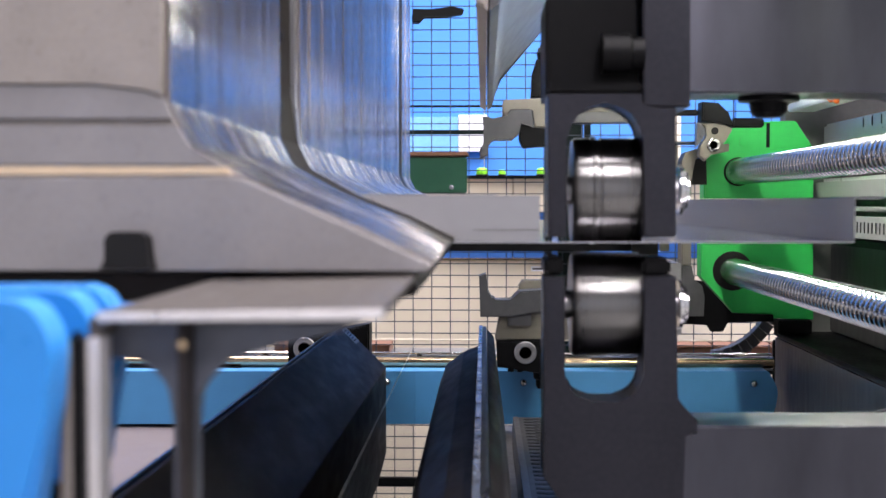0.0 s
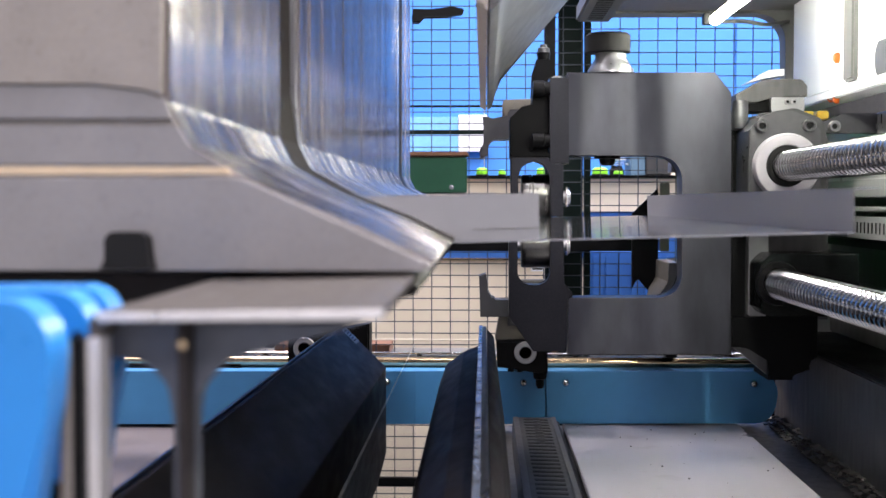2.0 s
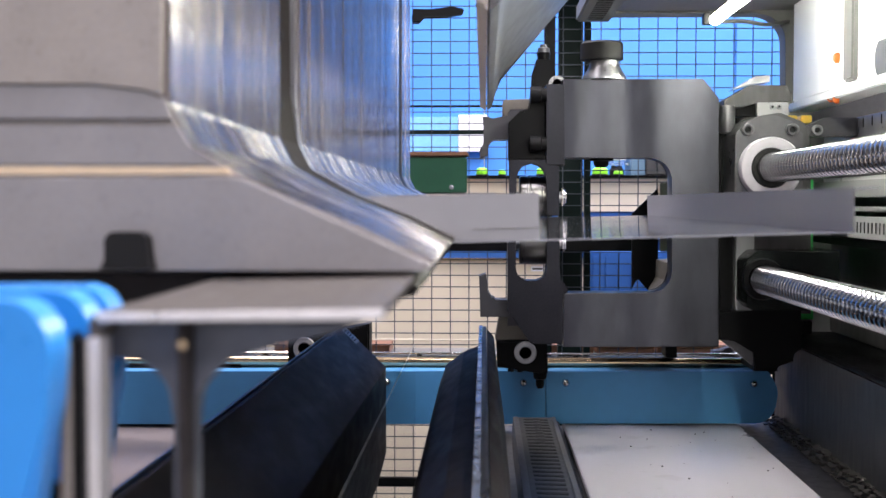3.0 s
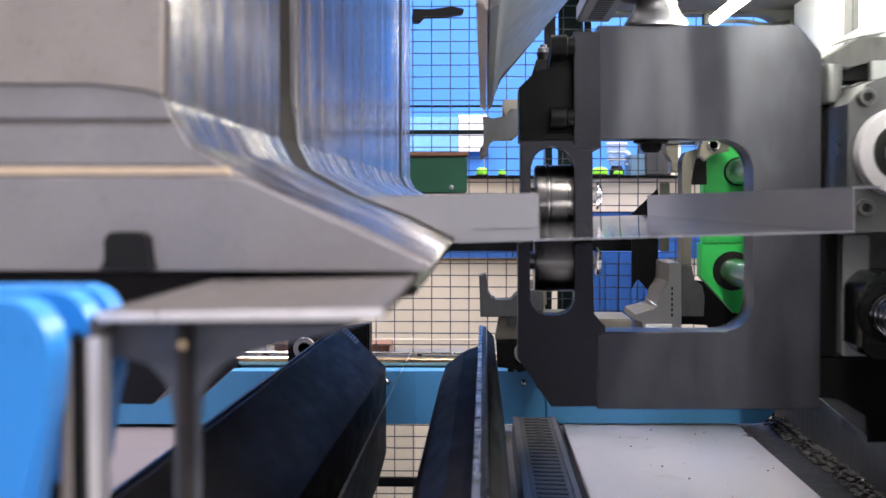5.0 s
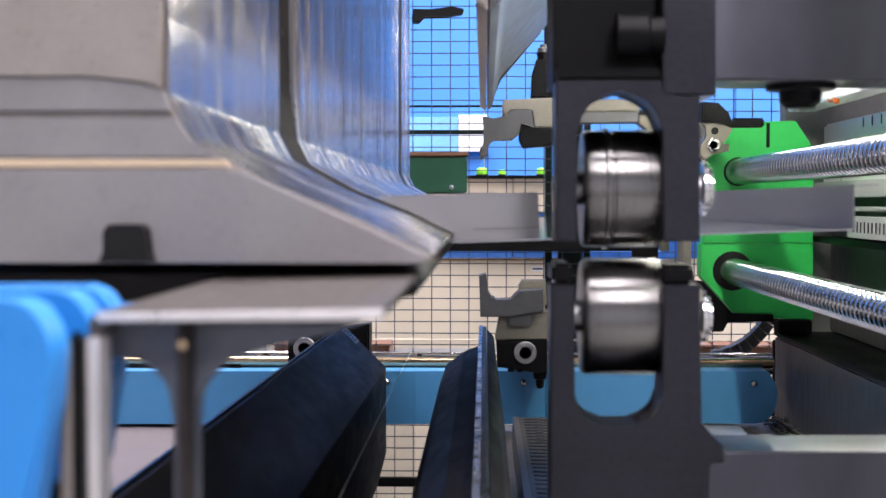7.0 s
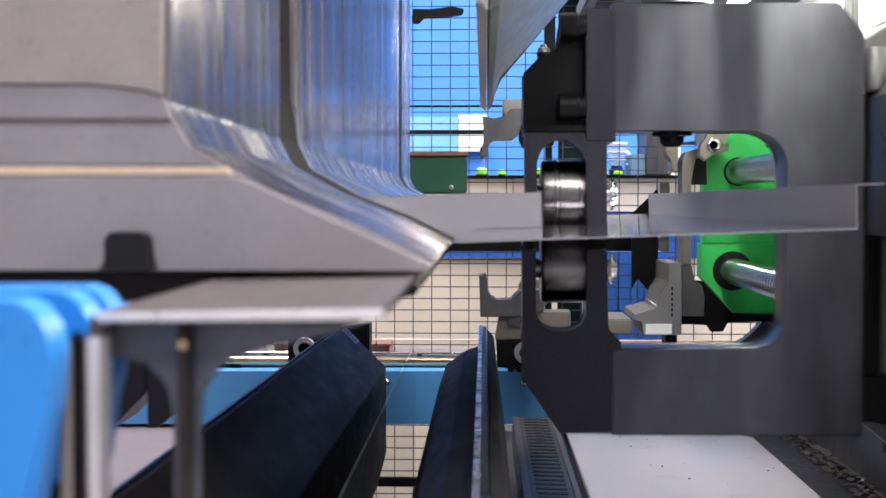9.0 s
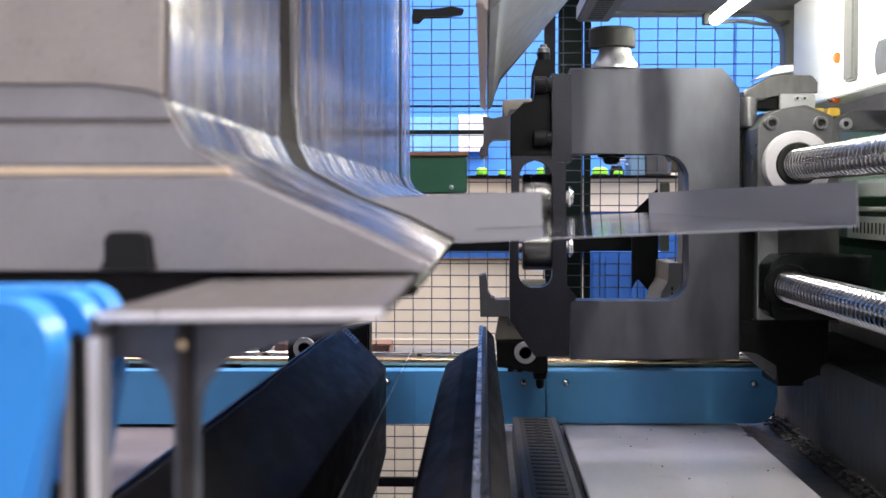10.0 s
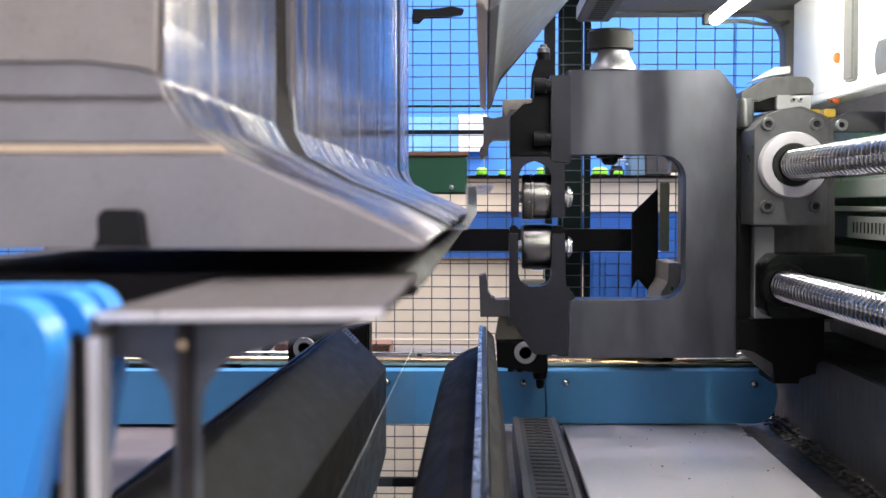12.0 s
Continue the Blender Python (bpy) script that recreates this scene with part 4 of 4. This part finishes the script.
    zu = 1.5806
    xa, xb = 0.1939, 0.2659
    box("band", xa, xb, 1.2, 2.6, zu, zu + 0.035, frame_grey, ub, 0.004)
    for k in range(52):
        yy = 1.25 + k * 0.0255
        box("slot", xa + 0.02, xb - 0.02, yy, yy + 0.010, zu - 0.0008, zu + 0.002, rubber, ub, 0)
    box("hanger", xa + 0.01, xb - 0.01, 2.5, 2.58, zu + 0.036, 1.95, frame_grey, ub)


# ---- roller carriage ----
def build_carriage():
    """The carriage on the screws: frame, forks, rollers and saddle."""
    c = thing("roller_carriage", "dark burnished steel carriage frame with two forming rollers", "machine carriage")
    prism("frame", [(0.1681, 1.4621), (0.4641, 1.4611) + (0.01,), (0.4973, 1.4198) + (0.012,), (0.5019, 0.8903), (0.1703, 0.889), (0.1699, 1.0053), (0.4016, 1.0059) + (0.042,), (0.3995, 1.2937) + (0.042,), (0.1688, 1.2939)], 0.06, 0.13, burnished, c, 0.002, steps=8)
    # upper fork
    prism("upper_fork", [(0.0524, 1.1713), (0.052, 1.2885), (0.1286, 1.2883), (0.1287, 1.2768), (0.1561, 1.2767), (0.1569, 1.1714) + (0.003,), (0.1303, 1.1714), (0.1296, 1.2809) + (0.03,), (0.0672, 1.2811) + (0.03,), (0.0676, 1.1713)], 0.0, 0.050, fork_steel, c, 0.0015, steps=8)
    prism("clamp_plate", [(0.1296, 1.2777), (0.1285, 1.4455), (0.1662, 1.4452), (0.1676, 1.2776)], 0.0, 0.125, fork_steel, c, 0.0015)
    prism("slide_block", [(0.0511, 1.289), (0.0507, 1.3671), (0.0762, 1.3916), (0.0960, 1.3925), (0.0985, 1.4330), (0.1271, 1.4350), (0.1282, 1.2887)], 0.02, 0.11, black_steel, c, 0.002)
    box("block_foot", 0.0524, 0.1294, 0.004, 0.019, 1.289, 1.2982, black_steel, c, 0.002)
    lathe("clamp_screw", [(0, 0.0167), (0.022, 0.0167), (0.024, 0.0139), (0.034, 0.0139)], (0.0958, 0.004, 1.3212), "x", black_steel, c, n=24)
    lathe("clamp_screw", [(0, 0.0167), (0.022, 0.0167), (0.024, 0.0139), (0.034, 0.0139)], (0.0958, 0.004, 1.424), "x", black_steel, c, n=24)
    # lower fork with slanted shoulder
    prism("lower_fork", [(0.098, 0.9025), (0.0493, 0.9728), (0.0488, 1.1388), (0.0663, 1.1388), (0.0667, 1.0353) + (0.022,), (0.1311, 1.0357) + (0.022,), (0.1305, 1.139), (0.1572, 1.139), (0.1579, 1.0377), (0.1757, 1.0205), (0.1757, 1.0096), (0.1640, 1.0090), (0.1645, 0.9032)], 0.0, 0.045, fork_steel, c, 0.0015, steps=8)
    prism("fork_foot", [(0.098, 0.9025), (0.0560, 0.9640), (0.0560, 1.0050), (0.1670, 1.0050), (0.1670, 0.9032)], 0.0455, 0.125, fork_steel, c, 0.0015)
    box("bearing_cap", 0.0501, 0.0658, 0.012, 0.08, 1.1392, 1.1545, black_steel, c, 0.003)
    box("bearing_cap", 0.1308, 0.1547, 0.012, 0.08, 1.1392, 1.1536, black_steel, c, 0.003)
    # rollers on their pins
    r = 0.0448
    for nm, py, groove in (("upper_roller", 1.2102, True), ("lower_roller", 1.1122, False)):
        x0, x1 = 0.0744, 0.1344
        prof = [(x0, r * 0.5), (x0, r * 0.94), (x0 + 0.002, r * 0.985), (x0 + 0.004, r)]
        if groove:
            g = x0 + (x1 - x0) * 0.31
            prof += [(g - 0.003, r), (g - 0.002, r * 1.035), (g + 0.001, r * 1.035), (g + 0.002, r * 0.97), (g + 0.004, r * 0.97), (g + 0.005, r)]
        prof += [(x1 - 0.003, r), (x1, r * 0.96), (x1, r * 0.5)]
        lathe(nm, prof, (0, 0.05, py), "x", roller_steel, c, "polished steel roller", 64)
        lathe("pin", [(0.0526, 0.012), (0.1644, 0.012)], (0, 0.05, py), "x", machined, c, n=20)
        lathe("pin_nut", [(0.1658, 0.021), (0.1692, 0.021), (0.1711, 0.016), (0.1711 + 0.002, 0.016), (0.174, 0.013)], (0, 0.05, py), "x", polished, c, "bright pin nut", 12)
    # adjusting knob above and screw below the upper arm
    kx = 0.2524
    lathe("knob", [(1.5043, 0.0364), (1.5055, 0.046), (1.5391, 0.046), (1.5438, 0.0412)], (kx, 0.095, 0), "z", rubber, c, "black knurled knob", 36)
    lathe("knob_seat", [(1.4625, 0.0480), (1.4700, 0.0465), (1.4820, 0.0385), (1.4930, 0.0325), (1.5043, 0.0305)], (kx + 0.006, 0.095, 0), "z", machined, c, "turned conical seat", 40)
    lathe("adjusting_screw", [(1.2965, 0.0267), (1.2893, 0.0267), (1.2881, 0.017), (1.2797, 0.0158), (1.2748, 0.0109)], (kx, 0.095, 0), "z", black_steel, c, n=24)
    # saddle that rides on the screws
    box("saddle_gap", 0.511, 0.5422, 0.12, 0.22, 0.9625, 1.3911, black_steel, c, 0.003)
    prism("saddle", [(0.5387, 0.9556), (0.5351, 1.3515) + (0.02,), (0.5682, 1.3827) + (0.02,), (0.642, 1.3944) + (0.03,), (0.697, 1.3716) + (0.02,), (0.7094, 1.3296), (0.7138, 0.9562)], 0.125, 0.24, side_grey, c, 0.003, steps=8)
    sx, sz = (0.5905, 1.2707)
    lathe("nut_flange", [(0.0, 0.064), (-0.020, 0.064), (-0.025, 0.061), (-0.025, 0.042), (0.0, 0.038)], (sx, 0, sz), "y", bed_plate, c, "pale nut flange", 48)
    lathe("wiper", [(-0.02, 0.041), (-0.03, 0.040), (-0.03, 0.0315), (-0.02, 0.0315)], (sx, 0, sz), "y", rubber, c, n=40)
    prism("nut_housing", [(sx - 0.070, sz - 0.115), (sx - 0.070, sz + 0.070), (sx - 0.045, sz + 0.098), (sx - 0.015, sz + 0.109), (sx + 0.015, sz + 0.109), (sx + 0.045, sz + 0.098), (sx + 0.070, sz + 0.070), (sx + 0.070, sz - 0.115)], 0.0005, 0.124, housing_grey, c, 0.002)
    for dx in (-0.046, 0.046):
        for dz in (-0.079, 0.079):
            socket_screw(c, (sx + dx, 0.0005, sz + dz), 0.013, 0.012, mat=housing_grey)
    box("face_plate", 0.5435, 0.583, 0.095, 0.1245, 0.966, 1.150, light_grey, c, 0.003, "grey upright face plate")
    prism("second_flange", [(0.6952, 1.3645), (0.7405, 1.3836) + (0.03,), (0.8182, 1.3835) + (0.02,), (0.8343, 1.3425), (0.6955, 1.3427)], 0.13, 0.17, housing_grey, c, 0.002)
    for px in (0.7223, 0.8196):
        socket_screw(c, (px, 0.13, 1.3561), 0.012, 0.01)
    for px in (0.6742, 0.7055):
        box("brass_block", px - 0.012, px + 0.012, 0.15, 0.19, 1.3731, 1.3901, yellow, c, 0.002, "small brass block")
    box("sensor_plate", 0.5934, 0.6621, 0.13, 0.15, 1.3877, 1.4169, machined, c, 0.002)
    for px in (0.626, 0.6405):
        socket_screw(c, (px, 0.13, 1.4072), 0.006, 0.006)
    prism("cover", [(0.5252, 1.4239), (0.5824, 1.456) + (0.006,), (0.6605, 1.4557) + (0.008,), (0.6722, 1.4407) + (0.006,), (0.6724, 1.42), (0.6012, 1.4202), (0.5657, 1.4064), (0.5277, 1.4065)], 0.15, 0.24, side_grey, c, 0.003)
    # black block in place of the shade below the cover
    prism("cover_shade", [(0.5450, 1.4060), (0.5657, 1.4060), (0.6000, 1.4195), (0.6000, 1.3890), (0.5450, 1.3890)], 0.16, 0.24, black_steel, c, 0.002)
    prism("cover_cap", [(0.55, 1.4489), (0.5984, 1.4778), (0.6308, 1.48), (0.631, 1.466), (0.5894, 1.4600)], 0.175, 0.24, pale_guide, c, 0.002)
    lathe("spring_guide", [(1.3479, 0.013), (1.351, 0.017), (1.404, 0.017), (1.408, 0.015)], (0.5250, 0.110, 0), "z", housing_grey, c, "satin steel guide", 24)
    # lower nut tube and bracket
    lx, lz = (0.5794, 1.0395)
    prism("tube_housing", [(0.545, 0.990), (0.545, 1.078, 0.02), (0.566, 1.0985, 0.02), (0.7384, 1.0985), (0.7399, 0.974), (0.560, 0.974, 0.012)], 0.0, 0.24, gloss_black, c, 0.004, label="glossy black nut cover")
    lathe("lower_wiper", [(-0.001, 0.044), (-0.012, 0.042), (-0.012, 0.0315), (-0.001, 0.0315)], (lx, 0, lz), "y", black_steel, c, n=40)
    prism("saddle_foot", [(0.5118, 0.961), (0.584, 0.9613), (0.584, 0.9735), (0.6889, 0.9735), (0.6901, 0.8783), (0.673, 0.8747), (0.6733, 0.8515), (0.639, 0.8456), (0.6392, 0.8316), (0.5888, 0.8314), (0.5883, 0.8743), (0.5468, 0.8997), (0.5124, 0.8996)], 0.11, 0.25, black_steel, c, 0.003)
    prism("gusset", [(0.517, 0.8985), (0.5440, 0.8985), (0.5875, 0.8720), (0.5875, 0.8418)], 0.115, 0.145, housing_grey, c, 0.002)
    return c


def build_opposite_carriage():
    """The carriage on the far side of the clamping tool, a mirror of the first."""
    c = thing("opposite_carriage", "dark burnished steel carriage frame on the darkened floor plate", "machine carriage")
    xm = -0.39

    def flip(points):
        return [(xm - p[0], *p[1:]) for p in points][::-1]
    prism("frame", flip([(0.1681, 1.4621), (0.4641, 1.4611, 0.01), (0.4973, 1.4198, 0.012), (0.5019, 0.8903), (0.1703, 0.889), (0.1699, 1.0053), (0.4016, 1.0059, 0.042), (0.3995, 1.2937, 0.042), (0.1688, 1.2939)]), 0.06, 0.13, burnished, c, 0.002, steps=8)
    prism("lower_fork", flip([(0.098, 0.9025), (0.0493, 0.9528), (0.0488, 1.1388), (0.0663, 1.1388), (0.0667, 1.0353, 0.022), (0.1311, 1.0357, 0.022), (0.1305, 1.139), (0.1572, 1.139), (0.1579, 1.0377), (0.1695, 1.0228), (0.1705, 0.9032)]), 0.0, 0.125, fork_steel, c, 0.0015, steps=8)
    prism("guard_plate", [(-0.4375, 0.907), (-0.424, 0.907), (-0.368, 0.9567), (-0.368, 1.06), (-0.4375, 1.06)], 0.0, 0.045, fork_steel, c, 0.0015)
    box("slide_foot", -0.89, -0.82, 0.06, 0.13, 0.6735, 0.8885, side_grey, c, 0.003)
    return c


# ---- workpiece ----
def build_tray():
    t = thing("sheet_tray", "galvanised sheet metal tray with upright flanges", "sheet metal part")
    th = 0.0012
    zs = 1.1662
    xl, xr = -0.0287, 0.3014
    xc = 0.0455
    zt = 1.2055
    box("base", xl - 0.36, xr, 1.0, 2.25, zs, zs + th, sheet_gloss, t, 0.0003, "glossy sheet base")
    box("front_flange", xl - 0.2, xc, 1.0, 1.0 + th, zs + th, zt, galvanised, t, 0.0003)
    box("front_lip", xl - 0.2, xc - 0.035, 1.0, 1.012, zt + 0.0002, zt + th, galvanised, t, 0.0003)
    box("crease", xl + 0.02, xc, 0.9996, 1.0, 1.1768, 1.1773, jaw_steel, t, 0)
    box("side_flange", xr - th, xr, 1.0, 2.25, zs + th, 1.2032, galvanised, t, 0.0003)
    box("side_lip", xr + 0.0005, xr + 0.022, 1.0, 2.25, 1.2032 - th, 1.2032, sheet_gloss, t, 0.0003, "glossy outward lip")
    return t


build_hall()
build_background()
build_fence()
build_machine_body()
build_screws()
build_far_clamps()
tool = build_clamping_tool()
build_lower_jaw()
build_blades()
carriage = build_carriage()
opposite = build_opposite_carriage()
tray = build_tray()


# ---- movement ----
def motions():
    rows = [(0.0, 1.0), (0.25, 1.045), (0.5, 1.148), (0.75, 1.37), (1.0, 1.615), (1.25, 1.88), (1.5, 2.109), (2.0, 2.42), (2.5, 2.516), (3.0, 2.551), (3.4, 2.55), (4.0, 2.44), (4.5, 2.16), (4.8, 1.94), (5.0, 1.765), (5.5, 1.365), (5.75, 1.15), (6.0, 1.009), (6.5, 0.974), (7.0, 0.891), (7.2, 0.88), (7.6, 0.89), (8.0, 0.96), (8.4, 1.13), (8.8, 1.39), (9.0, 1.56), (9.2, 1.755), (9.5, 2.02), (10.0, 2.34), (10.5, 2.43), (11.0, 2.455), (11.5, 2.455), (12.0, 2.37)]
    walk(carriage, [(t, pose(0, y, 0)) for t, y in rows])
    walk(opposite, [(t, pose(0, y, 0)) for t, y in rows])
    lift = [(0.0, 0, 0), (6.7, 0, 0), (6.85, 0.0012, 0), (7.0, 0.0036, -0.0006), (7.2, 0.0050, -0.001), (7.6, 0.007, -0.002), (8.2, 0.007, -0.002), (8.7, 0, 0), (11.0, 0, 0), (11.2, 0.004, -0.001), (11.4, 0.009, -0.0025), (11.6, 0.0105, -0.003), (12.0, 0.0105, -0.003)]
    walk(tool, [(t, pose(x, 0, z)) for t, z, x in lift])
    px, pz = (-0.0288, 1.1661)
    tilt = [(0.0, 0.1, 0, 0), (0.5, 0.7, 0, 0), (1.0, 1.4, 0, 0), (3.2, 1.5, 0, 0), (5.5, 1.7, 0, 0), (6.5, 1.9, 0, 0), (7.2, 1.9, 0, 0), (8.8, 1.9, 0.002, 0), (9.5, 2.4, 0.003, 0), (11.05, 2.4, 0.003, 0), (11.2, 2.4, -0.018, 0.001), (11.3, 2.2, -0.068, 0.003), (11.4, 1.0, -0.258, 0.006), (11.5, 0.3, -0.312, 0.009), (11.6, 0.2, -0.315, 0.010), (12.0, 0.2, -0.315, 0.010)]
    walk(tray, [(t, Matrix.Translation((px + dx, 0, pz + dz)) @ pose(0, 0, 0, 0, -a, 0) @ Matrix.Translation((-px, 0, -pz))) for t, a, dx, dz in tilt])


motions()
